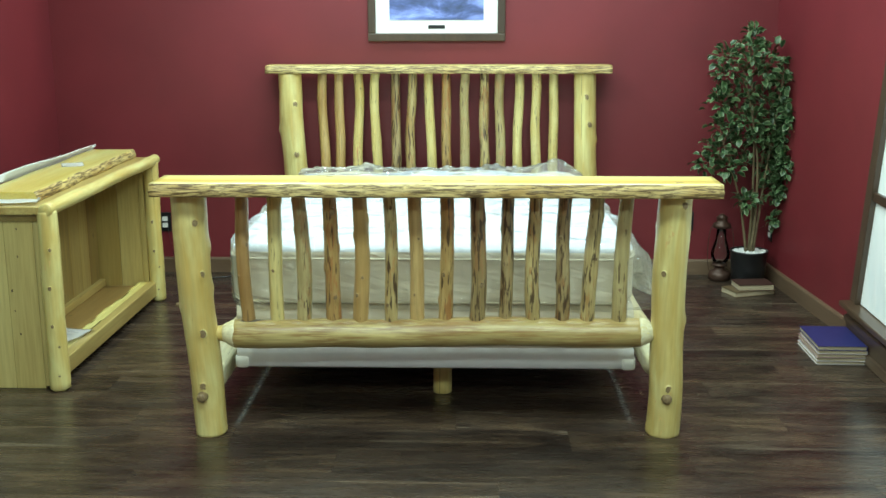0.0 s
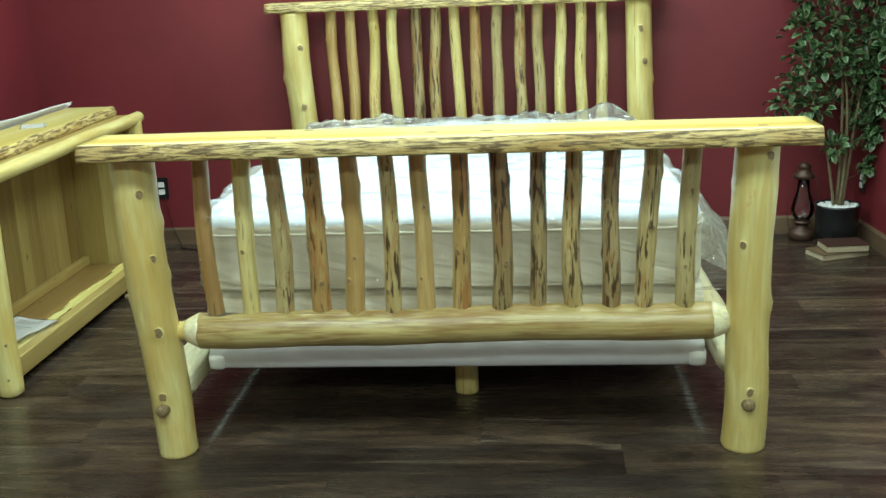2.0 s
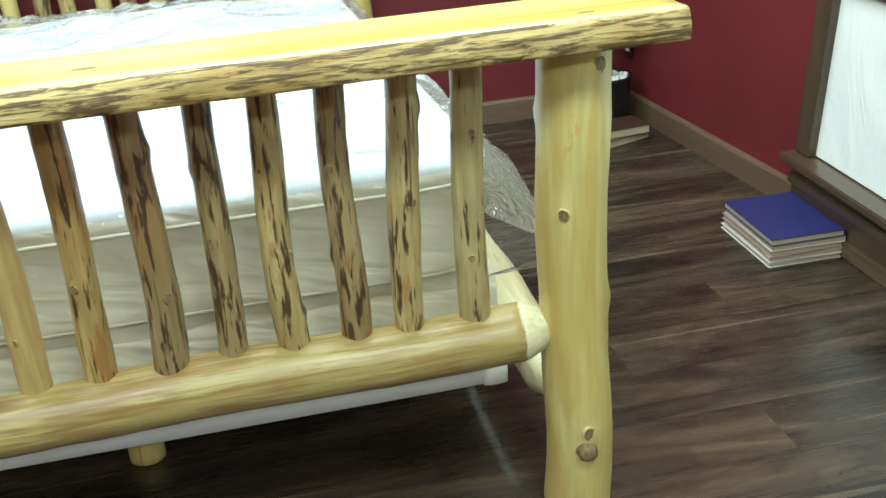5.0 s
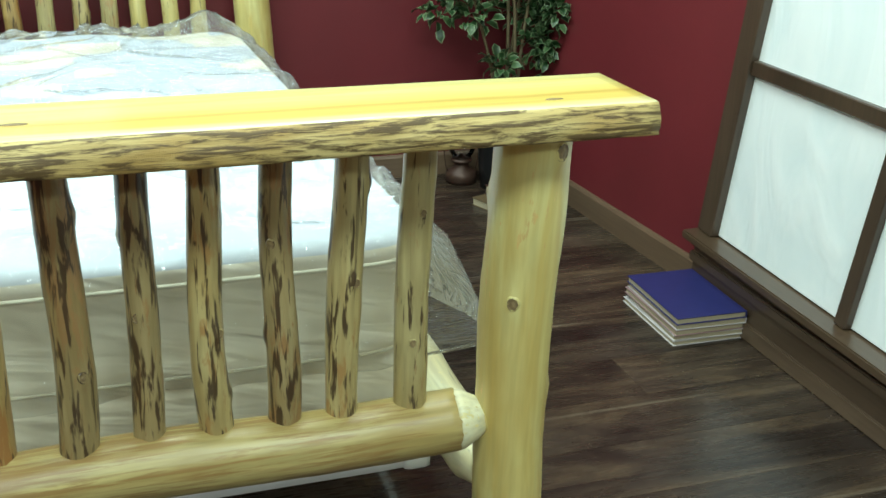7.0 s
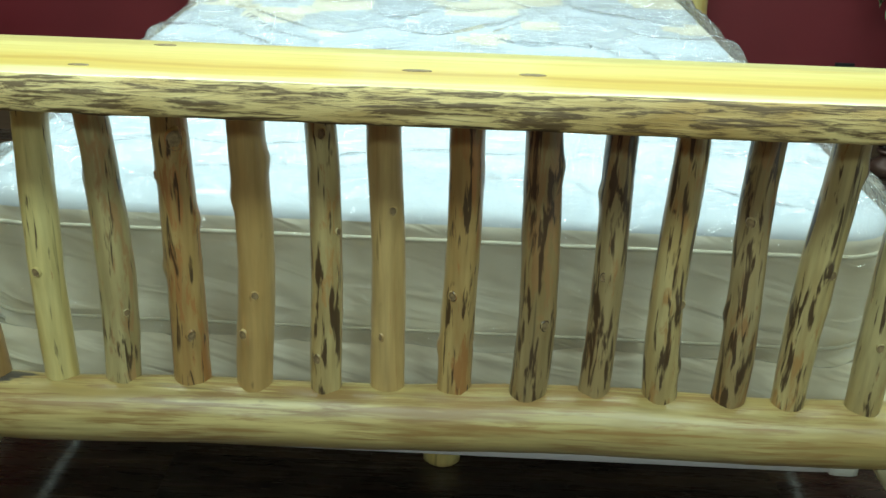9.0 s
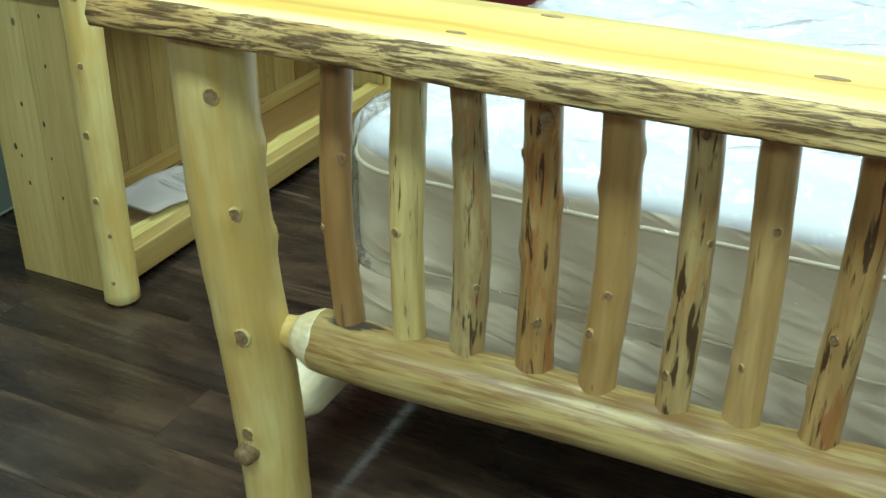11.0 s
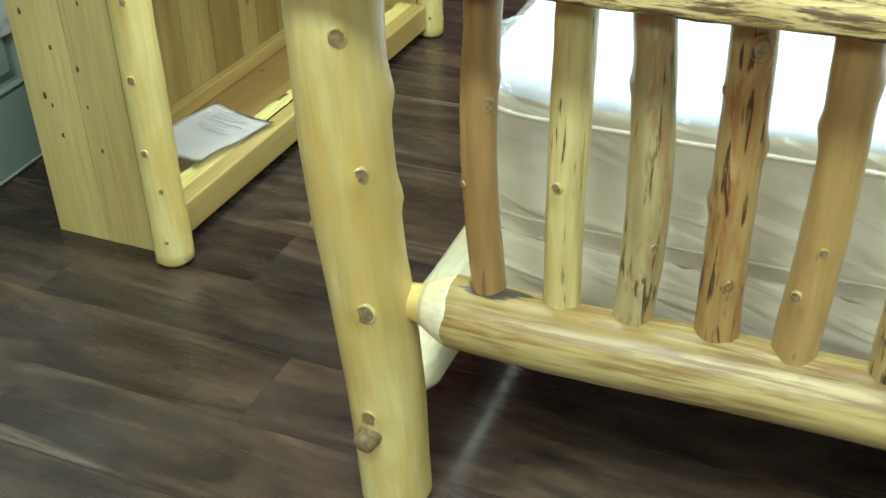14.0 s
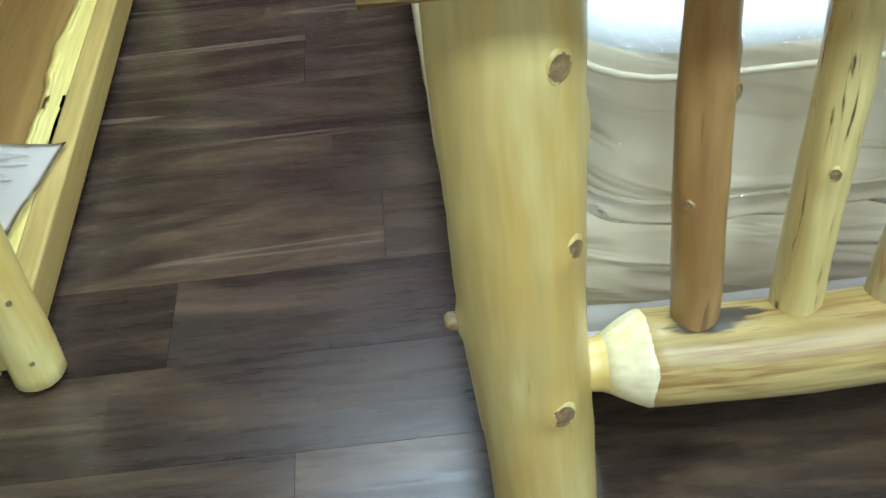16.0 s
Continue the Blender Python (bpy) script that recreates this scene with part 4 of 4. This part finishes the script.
# ---- the dresser carcass ----
def dresser():
    e = thing("dresser_carcass", "open cedar log dresser carcass without drawers, standing on the floor", "dresser")
    xf, xb, y0, y1, zt = -1.575, -1.895, 0.455, 1.87, 0.745
    for y, s in ((0.442, 71), (1.862, 72)):
        ks = [(0.08, -1.2, 0.007), (0.2, -0.9, 0.007), (0.285, -1.5, 0.010), (0.44, -1.45, 0.011), (0.6, -1.2, 0.009)]
        p = part("leg", log_mesh(0.765, 0.042, 0.040, s, 0.003, 0.05, ks, 26, 44, 0.012, 0.008), M_POST, e, "round peeled log leg", True)
        p.matrix_world = Matrix.Translation((xf + 0.008, y, 0))
        for z, a, sz in ks:
            knot_piece(p, z, a, sz * 0.7)
    # side panels of upright boards
    for ys, s in ((y0, 1), (y1, -1)):
        xs = [xf - 0.03, xf - 0.058, -1.755, xb]
        for k in range(len(xs) - 1):
            th = 0.022 if k else 0.03
            part("side_board", box(xs[k + 1] + 0.0006, xs[k] - 0.0006, ys, ys + s * th, 0.0 if k else 0.01, zt, 0.0015), M_CEDAR_Z, e)
    for kx, kz, kr in ((-1.86, 0.53, 0.009), (-1.845, 0.345, 0.010), (-1.83, 0.325, 0.006), (-1.82, 0.255, 0.007), (-1.80, 0.46, 0.007), (-1.735, 0.335, 0.005), (-1.72, 0.235, 0.006), (-1.74, 0.42, 0.008), (-1.705, 0.565, 0.006), (-1.85, 0.66, 0.008), (-1.70, 0.68, 0.006)):
        rings = [[(kr * r * 0.5 * math.cos(q), -h, kr * r * (1.1 if math.sin(q) > 0 else 0.7) * math.sin(q)) for q in (2 * math.pi * i / 12 for i in range(12))] for r, h in ((1.0, -0.002), (0.95, 0.0006), (0.5, 0.0009), (0.1, 0.0009))]
        part("knot", tube(rings, 12), M_PITH, e, "dark board knot", True).location = (kx, y0, kz)
    # back boards
    yy = y0 + 0.024
    rg = random.Random(5)
    while yy < y1 - 0.03:
        w = min(rg.uniform(0.085, 0.14), y1 - 0.024 - yy)
        part("back_board", box(xb + 0.004, xb + 0.022, yy + 0.0006, yy + w - 0.0006, 0.03, zt - 0.002, 0.002), M_CEDAR_BACK, e)
        yy += w
    # bottom: front rail, inner ledge and floor board
    part("front_rail", box(xf - 0.035, xf + 0.012, y0 + 0.032, y1 - 0.03, 0.034, 0.112, 0.006, None, 3), M_CEDAR_Y, e, "bottom front rail")
    lip = part("rail_lip", slab(-0.68, 0.68, -0.02, 0.05, 0, 0.022, 19, 0.020), [M_TOP, M_TOP], e, "pale waney strip")
    lip.matrix_world = Matrix.Translation((xf - 0.072, (y0 + y1) / 2, 0.0855)) @ Matrix.Rotation(-math.pi / 2, 4, "Z")
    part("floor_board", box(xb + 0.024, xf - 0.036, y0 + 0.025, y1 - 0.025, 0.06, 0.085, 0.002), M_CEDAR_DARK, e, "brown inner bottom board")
    part("back_cleat", box(xb + 0.023, xb + 0.05, y0 + 0.026, y1 - 0.026, 0.0855, 0.125, 0.003), M_CEDAR_Y, e)
    # top with a half-round front edge
    part("top_board", box(xb - 0.01, xf + 0.005, y0 - 0.045, y1 + 0.05, zt + 0.002, zt + 0.035, 0.004), M_CEDAR_Y, e, "flat cedar top")
    lg = part("front_edge_log", log_mesh(y1 - y0 + 0.1, 0.028, 0.028, 77, 0.003, 0.06, (), 20, 44, 0.004, 0.004), M_POST, e, "rounded log front edge", True)
    lg.matrix_world = along((xf + 0.018, y0 - 0.05, zt + 0.022), (xf + 0.018, y1 + 0.055, zt + 0.022))
    for s in (-1, 1):
        part("end_cleat", box(xb, xf - 0.03, (y0 if s < 0 else y1) - 0.012, (y0 if s < 0 else y1) + 0.012, zt - 0.03, zt + 0.001, 0.003), M_CEDAR_Y, e)


dresser()


def loose_slab():
    """A live-edge plank lying on the dresser."""
    e = thing("live_edge_plank", "loose live-edge cedar plank lying on top of the dresser", "plank")
    b = slab(-0.70, 0.70, -0.12, 0.12, 0, 0.042, 9, 0.014)
    p = part("plank", b, [M_TOP, M_EDGE], e)
    e.matrix_world = Matrix.Translation((-1.765, 1.21, 0.7805)) @ Matrix.Rotation(math.pi / 2 + 0.02, 4, "Z")


loose_slab()
paper("paper_label", "small white label lying on the cedar plank", Matrix.Translation((-1.775, 1.31, 0.8235)) @ Matrix.Rotation(0.4, 4, "Z"), 0.1, 0.14, 0.001, 5)
paper("packing_sheet", "folded white packing sheet on the end of the dresser", Matrix.Translation((-1.76, 0.462, 0.782)) @ Matrix.Rotation(0.15, 4, "Z"), 0.3, 0.085, 0.014, 6)
paper("packing_strip", "long white packing sheet lying behind the plank", Matrix.Translation((-1.90, 1.33, 0.803)) @ Matrix.Rotation(-0.55, 4, "Y") @ Matrix.Rotation(0.02, 4, "Z"), 0.1, 1.25, 0.012, 7, (), 0.02)
paper("invoice_sheet", "crumpled printed paper sheet inside the open dresser", Matrix.Translation((-1.695, 0.80, 0.108)) @ Matrix.Rotation(-0.2, 4, "Z"), 0.2, 0.26, 0.008, 8,
      [(-0.06, 0.09, 0.1), (-0.06, 0.078, 0.07), (-0.06, 0.062, 0.11), (-0.06, 0.03, 0.08), (-0.06, 0.018, 0.1)], 0.012)


# ---- the leaning screen ----
def screen():
    e = thing("shoji_screen", "white paper panel screen in a dark walnut frame with a ledge", "screen")
    o, d, up, out = Vector((1.944, 1.10, 0.212)), Vector((-0.045, -1.0, 0)), Vector((0.0, -0.17, 1.0)), Vector((-1, 0.045, 0))

    def bar(name, u0, u1, v0, v1, w0, w1, material, label=""):
        b = bmesh.new()
        c = [o + d * u + up * v + out * w for w in (w0, w1) for u, v in ((u0, v0), (u1, v0), (u1, v1), (u0, v1))]
        vs = [b.verts.new(p) for p in c]
        for f in ((0, 1, 2, 3), (7, 6, 5, 4), (0, 4, 5, 1), (1, 5, 6, 2), (2, 6, 7, 3), (3, 7, 4, 0)):
            b.faces.new([vs[k] for k in f])
        bmesh.ops.recalc_face_normals(b, faces=b.faces[:])
        bmesh.ops.bevel(b, geom=b.edges[:], offset=0.003, segments=1, affect="EDGES")
        return part(name, b, material, e, label)

    H_, W_ = 1.75, 2.5
    bar("stile", -0.062, 0.02, 0.001, H_, -0.02, 0.022, M_SHOJI)
    for u in (0.62, 1.24, 1.86):
        bar("stile", u, u + 0.045, 0.001, H_, -0.014, 0.016, M_SHOJI)
    for v in (0.5, 1.05, 1.6):
        for k, u in enumerate((0.02, 0.665, 1.285, 1.905)):
            bar("rail", u, (0.62, 1.24, 1.86, 2.45)[k], v, v + 0.042, -0.012, 0.013, M_SHOJI)
    bar("paper_panel", 0.0, 2.45, 0.002, H_ - 0.02, -0.012, -0.004, M_SHEET, "white translucent paper sheet")

    def plank(name, pts, z0, z1, material):
        b = prism(pts, z0, z1)
        bmesh.ops.bevel(b, geom=b.edges[:], offset=0.004, segments=2, affect="EDGES")
        return part(name, b, material, e)

    plank("ledge", [(1.877, 1.168), (1.962, 1.172), (1.96, -1.4), (1.79, -1.4)], 0.186, 0.2115, M_BASEY)
    plank("apron", [(1.912, 1.15), (1.97, 1.15), (1.95, -1.4), (1.885, -1.4)], 0.03, 0.186, M_BASEY)
    plank("apron_step", [(1.898, 1.15), (1.95, 1.15), (1.93, -1.4), (1.868, -1.4)], 0.12, 0.15, M_BASEY)
    plank("foot_trim", [(1.902, 1.16), (1.96, 1.16), (1.94, -1.4), (1.885, -1.4)], 0.0, 0.05, M_BASEY)


screen()


# ---- books ----
def book(name, label, w, d, h, cover, m, group=""):
    e = thing(name, label, "book", group)
    e.matrix_world = m
    c = 0.0025
    part("cover", box(-w / 2, w / 2, -d / 2, d / 2, 0, c, 0.0006), cover, e)
    part("cover", box(-w / 2, w / 2, -d / 2, d / 2, h - c, h, 0.0006), cover, e)
    part("spine", box(w / 2 - c, w / 2 - 0.0001, -d / 2, d / 2, c, h - c), cover, e)
    part("page_block", box(-w / 2 + 0.004, w / 2 - c - 0.0005, -d / 2 + 0.004, d / 2 - 0.004, c, h - c), M_PAGES, e, "aged cream page block")
    return e


z = 0.0
for k, (h, cover, what, tw) in enumerate(((0.016, M_BOOKGREY, "pale", 0.01), (0.017, M_BOOKGREY, "pale", -0.02), (0.018, M_BOOKMAUVE, "mauve", 0.015), (0.018, M_BOOKGREY, "pale grey", -0.01), (0.020, M_BLUE, "dark blue", 0.0))):
    book("book", f"large {what} hardback lying in a stack of books", 0.215, 0.315, h, cover, Matrix.Translation((1.799 + 0.004 * (k % 2), 1.0 - 0.003 * k, z)) @ Matrix.Rotation(tw - 0.03, 4, "Z"), "stack of large books")
    z += h
book("old_book", "old faded tan book lying on the floor", 0.25, 0.15, 0.03, M_OLDTAN, Matrix.Translation((1.69, 2.09, 0)) @ Matrix.Rotation(0.35, 4, "Z"), "old books")
book("old_book", "old worn red-brown book lying on another", 0.2, 0.14, 0.034, M_OLDRED, Matrix.Translation((1.715, 2.09, 0.03)) @ Matrix.Rotation(0.1, 4, "Z"), "old books")


def lathe(prof, seg=28):
    return tube([[(r * math.cos(t), r * math.sin(t), z) for t in (2 * math.pi * i / seg for i in range(seg))] for r, z in prof], seg)


def oil_lamp():
    e = thing("oil_lantern", "brass hurricane lantern with a glass globe on the floor", "lantern", at=(1.60, 2.40, 0))
    part("tank", lathe([(0.05, 0), (0.062, 0.004), (0.064, 0.03), (0.056, 0.05), (0.03, 0.06), (0.028, 0.08)]), M_BRASS, e, "round brass fuel tank", True)
    part("burner", lathe([(0.028, 0.081), (0.042, 0.085), (0.042, 0.095), (0.02, 0.1), (0.008, 0.115)]), M_BRASS, e, "", True)
    g = part("globe", lathe([(0.034, 0.096), (0.052, 0.13), (0.056, 0.16), (0.046, 0.2), (0.03, 0.25), (0.026, 0.31)]), M_GLASS, e, "clear glass globe", True)
    part("cap", lathe([(0.05, 0.311), (0.052, 0.33), (0.032, 0.345), (0.03, 0.365), (0.036, 0.37), (0.01, 0.39), (0.003, 0.392)]), M_BRASS, e, "dark metal cap", True)
    for s in (-1, 1):
        rings = []
        for k in range(12):
            f = k / 11
            x = s * (0.05 + 0.025 * math.sin(math.pi * f) ** 0.5)
            rings.append([(x + 0.0025 * math.cos(t), 0.0025 * math.sin(t), 0.035 + 0.29 * f) for t in (2 * math.pi * i / 8 for i in range(8))])
        part("side_tube", tube(rings, 8), M_BRASS, e, "", True)


oil_lamp()


# ---- the plant ----
def plant():
    cx, cy = 1.74, 2.30
    e = thing("potted_plant", "artificial variegated ficus in a shiny black pot", "plant", at=(cx, cy, 0))
    part("pot", lathe([(0.086, 0), (0.09, 0.003), (0.098, 0.1), (0.104, 0.185), (0.108, 0.19), (0.108, 0.2), (0.099, 0.2), (0.095, 0.17)], 36), M_BLACK, e, "shiny black pot", True)
    rg = random.Random(3)
    b = bmesh.new()
    for _ in range(110):
        a, r = rg.uniform(0, 6.28), 0.088 * rg.random() ** 0.5
        bmesh.ops.create_icosphere(b, subdivisions=1, radius=rg.uniform(0.009, 0.017), matrix=Matrix.Translation((r * math.cos(a), r * math.sin(a), 0.182 + 0.01 * rg.random())) @ Matrix.Diagonal((1, 1.2, 0.7, 1)))
    part("pebbles", b, M_STONE, e, "white pebbles")

    def stem(p0, p1, bend, r0, r1):
        rings, pts = [], []
        for k in range(15):
            f = k / 14
            p = Vector(p0).lerp(Vector(p1), f) + Vector(bend) * math.sin(math.pi * f) + Vector((0.008 * noise.noise((p1[0] * 9, f * 4, 0)), 0.008 * noise.noise((p1[0] * 9, f * 4, 4)), 0))
            r = r0 + (r1 - r0) * f
            rings.append([p + Vector((r * math.cos(t), r * math.sin(t), 0)) for t in (2 * math.pi * i / 8 for i in range(8))])
            pts.append(p)
        part("stem", tube(rings, 8), M_STEM, e, "", True)
        return pts

    mains = [((-0.02, 0, 0.18), (-0.21, -0.05, 0.86), (0.03, 0, 0)), ((0.0, 0.01, 0.18), (-0.08, 0.0, 1.46), (0.03, 0, 0)), ((0.02, -0.01, 0.18), (0.12, -0.04, 1.2), (0.0, 0.02, 0)),
             ((0.01, 0.02, 0.18), (0.1, 0.05, 1.0), (-0.02, 0, 0)), ((0.0, -0.02, 0.18), (-0.1, -0.03, 1.22), (0.06, 0, 0))]
    lines = [stem(p0, p1, bd, 0.0085, 0.004) for p0, p1, bd in mains]
    # clumps: place and reach
    clumps = [(0.0, 1.44, 0.07), (-0.03, 1.36, 0.1), (-0.14, 1.32, 0.09), (0.10, 1.31, 0.11), (0.0, 1.26, 0.12), (-0.13, 1.22, 0.1), (0.13, 1.18, 0.10),
              (-0.19, 1.06, 0.11), (-0.08, 1.08, 0.1), (0.04, 1.06, 0.1), (0.15, 1.05, 0.08), (-0.22, 0.93, 0.1), (-0.1, 0.95, 0.11), (0.05, 0.94, 0.09), (0.16, 0.96, 0.09),
              (-0.26, 0.79, 0.1), (-0.17, 0.82, 0.1), (-0.06, 0.86, 0.09), (0.06, 0.82, 0.1), (0.15, 0.84, 0.11), (-0.31, 0.72, 0.08), (-0.2, 0.70, 0.08),
              (0.02, 0.68, 0.09), (0.11, 0.66, 0.10), (0.14, 0.72, 0.09), (0.04, 0.58, 0.09), (0.11, 0.56, 0.08), (-0.09, 0.50, 0.06), (0.14, 0.385, 0.055)]
    bm = bmesh.new()
    lay = bm.verts.layers.float.new("rim")
    for gx, gz, reach in clumps:
        gx += -0.085 if gz > 1.2 else -0.045 if gz > 1.0 else 0.03 if gz < 0.75 and gx > 0 else 0.0
        gx, gz = gx + 0.045, gz * 0.978
        reach *= 0.85 if gz > 1.1 else 0.95
        gy = rg.uniform(-0.09, 0.07)
        base = min((p for ln in lines for p in ln), key=lambda p: (p - Vector((gx, gy, gz - 0.08))).length)
        c = Vector((gx, gy, gz))
        tw = bmesh.new()
        for k in range(5):
            p, q = base.lerp(c, k / 5), base.lerp(c, (k + 1) / 5)
            ra, rb = 0.003 - 0.0003 * k, 0.003 - 0.0003 * (k + 1)
            lo = [tw.verts.new(p + Vector((ra * math.cos(t), ra * math.sin(t), 0))) for t in (0, 2.1, 4.2)]
            hi = [tw.verts.new(q + Vector((rb * math.cos(t), rb * math.sin(t), 0))) for t in (0, 2.1, 4.2)]
            for i in range(3):
                tw.faces.new((lo[i], lo[(i + 1) % 3], hi[(i + 1) % 3], hi[i]))
        part("twig", tw, M_STEM, e)
        for _ in range(int(620 * reach)):
            dirv = Vector((rg.gauss(0, 1), rg.gauss(0, 1) - 0.25, rg.gauss(0, 0.8) + 0.25)).normalized()
            at = c + dirv * reach * rg.uniform(0.25, 1.0)
            wx = right_x(cy + at.y) - cx - 0.03
            at.x = min(at.x, wx)
            at.y = min(at.y, BACK - cy - 0.03)
            ln = rg.uniform(0.038, 0.06)
            m = Matrix.Translation(at) @ (dirv + Vector((rg.uniform(-0.5, 0.5), rg.uniform(-0.5, 0.5), rg.uniform(-0.6, 0.3)))).to_track_quat("X", "Z").to_matrix().to_4x4() @ Matrix.Rotation(rg.uniform(-0.9, 0.9), 4, "X")
            mid = [bm.verts.new(m @ Vector((ln * f, 0, -0.006 * (2 * f - 1) ** 2 * 1.5))) for f in (0.0, 0.35, 0.7)]
            tip = bm.verts.new(m @ Vector((ln, 0, -0.010)))
            tip[lay] = 0.9
            for sgn in (-1, 1):
                e1 = bm.verts.new(m @ Vector((ln * 0.3, sgn * ln * 0.27, 0.005)))
                e2 = bm.verts.new(m @ Vector((ln * 0.68, sgn * ln * 0.28, 0.003)))
                e1[lay] = e2[lay] = 1.0
                for f in ((mid[0], mid[1], e1), (mid[1], mid[2], e2, e1), (mid[2], tip, e2)):
                    bm.faces.new(f if sgn > 0 else f[::-1])
    part("crown", bm, M_LEAF, e, "glossy green leaves with cream rims", True)


plant()


# ---- a black cord along the skirting ----
def cord():
    rings = []
    for k in range(50):
        f = k / 49
        p = Vector((-1.683 + 0.42 * f + 0.0, 2.49 - 0.14 * math.sin(f * 2.4), 0.006))
        if f < 0.2:
            p = Vector((-1.683 + 0.08 * f / 0.2, 2.507 - 0.02 * f / 0.2, 0.27 * (1 - f / 0.2) ** 2 + 0.006))
        rings.append([p + Vector((0, 0.004 * math.cos(t), 0.004 * math.sin(t))) for t in (2 * math.pi * i / 8 for i in range(8))])
    ob = finish("power_cord", tube(rings, 8), M_BLACK, None, True)
    tagged(ob, "thin black power cord lying along the baseboard", "cord")


cord()


# ---- pale lines on the floor along the bed ----
def pale_line_mat():
    m, t, b = mat("pale_floor_line", 0.9)
    out = t.nodes["Material Output"]
    b.inputs["Base Color"].default_value = (0.34, 0.33, 0.31, 1)
    tr = t.nodes.new("ShaderNodeBsdfTransparent")
    mx = t.nodes.new("ShaderNodeMixShader")
    at = t.nodes.new("ShaderNodeAttribute")
    at.attribute_name = "cover"
    n = noise_tex(t, coords(t, (1, 0.4, 1), False), 60, 3, 0.7)
    mu = t.nodes.new("ShaderNodeMath")
    mu.operation = "MULTIPLY"
    t.links.new(at.outputs["Fac"], mu.inputs[0])
    t.links.new(ramp(t, n, [(0.25, grey(0.15)), (0.7, grey(1))]), mu.inputs[1])
    t.links.new(mu.outputs[0], mx.inputs[0])
    t.links.new(tr.outputs[0], mx.inputs[1])
    t.links.new(b.outputs[0], mx.inputs[2])
    t.links.new(mx.outputs[0], out.inputs["Surface"])
    return m


M_PALE_LINE = pale_line_mat()
# Thin pale strips, densest along the middle, fading out at both ends.
for x, y0, y1, seed in ((-0.742, 0.03, 1.5, 1), (0.762, 0.08, 1.5, 2)):
    b = bmesh.new()
    lay = b.verts.layers.float.new("cover")
    rows = []
    for i in range(61):
        y = y0 + (y1 - y0) * i / 60
        cx = x + skew(y) * 0.3 + 0.004 * noise.noise((seed, y * 5, 0))
        row = []
        for dx, c in ((-0.017, 0), (-0.008, 0.3), (-0.003, 0.6), (0.003, 0.6), (0.008, 0.3), (0.017, 0)):
            v = b.verts.new((cx + dx, y, 0.0022))
            v[lay] = c * min(1.0, i / 9) * min(1.0, (60 - i) / 15)
            row.append(v)
        rows.append(row)
    for i in range(60):
        for j in range(5):
            b.faces.new((rows[i][j], rows[i][j + 1], rows[i + 1][j + 1], rows[i + 1][j]))
    tagged(finish("dust_line", b, M_PALE_LINE), "faint pale line on the dark floor under the bed edge", "dust", "dust lines", "stuff")


# ---- floor ----
def floor():
    f = structure("floor", prism([(LF - T, FRONT - T), (RF + T, FRONT - T), (RB + T, BACK + T), (LB - T, BACK + T)], -0.08, -0.006), M_BLACK, "dark brown laminate plank floor")
    w, ln, gap = 0.196, 1.25, 0.0007
    x0, x1 = min(LF, LB) - 0.1, max(RF, RB) + 0.1
    shared = {}
    rg = random.Random(2)
    y = BACK + 0.06
    row = 0
    while y > FRONT - 0.1:
        x = x0 - (0.0, 0.83, 0.42, 1.1, 0.21, 0.62)[row % 6]
        while x < x1:
            xe = min(x + ln, x1)
            xs = max(x, x0)
            if xe - xs > 0.02:
                key = round(xe - xs, 3)
                if key not in shared:
                    b = box(gap / 2, xe - xs - gap / 2, -w + gap / 2, -gap / 2, -0.0059, 0.0)
                    me = bpy.data.meshes.new("plank")
                    b.to_mesh(me)
                    b.free()
                    me.materials.append(M_FLOOR)
                    shared[key] = me
                ob = new("plank", shared[key])
                ob.parent = f
                ob.location = (xs, y, 0)
            x += ln
        y -= w
        row += 1


floor()
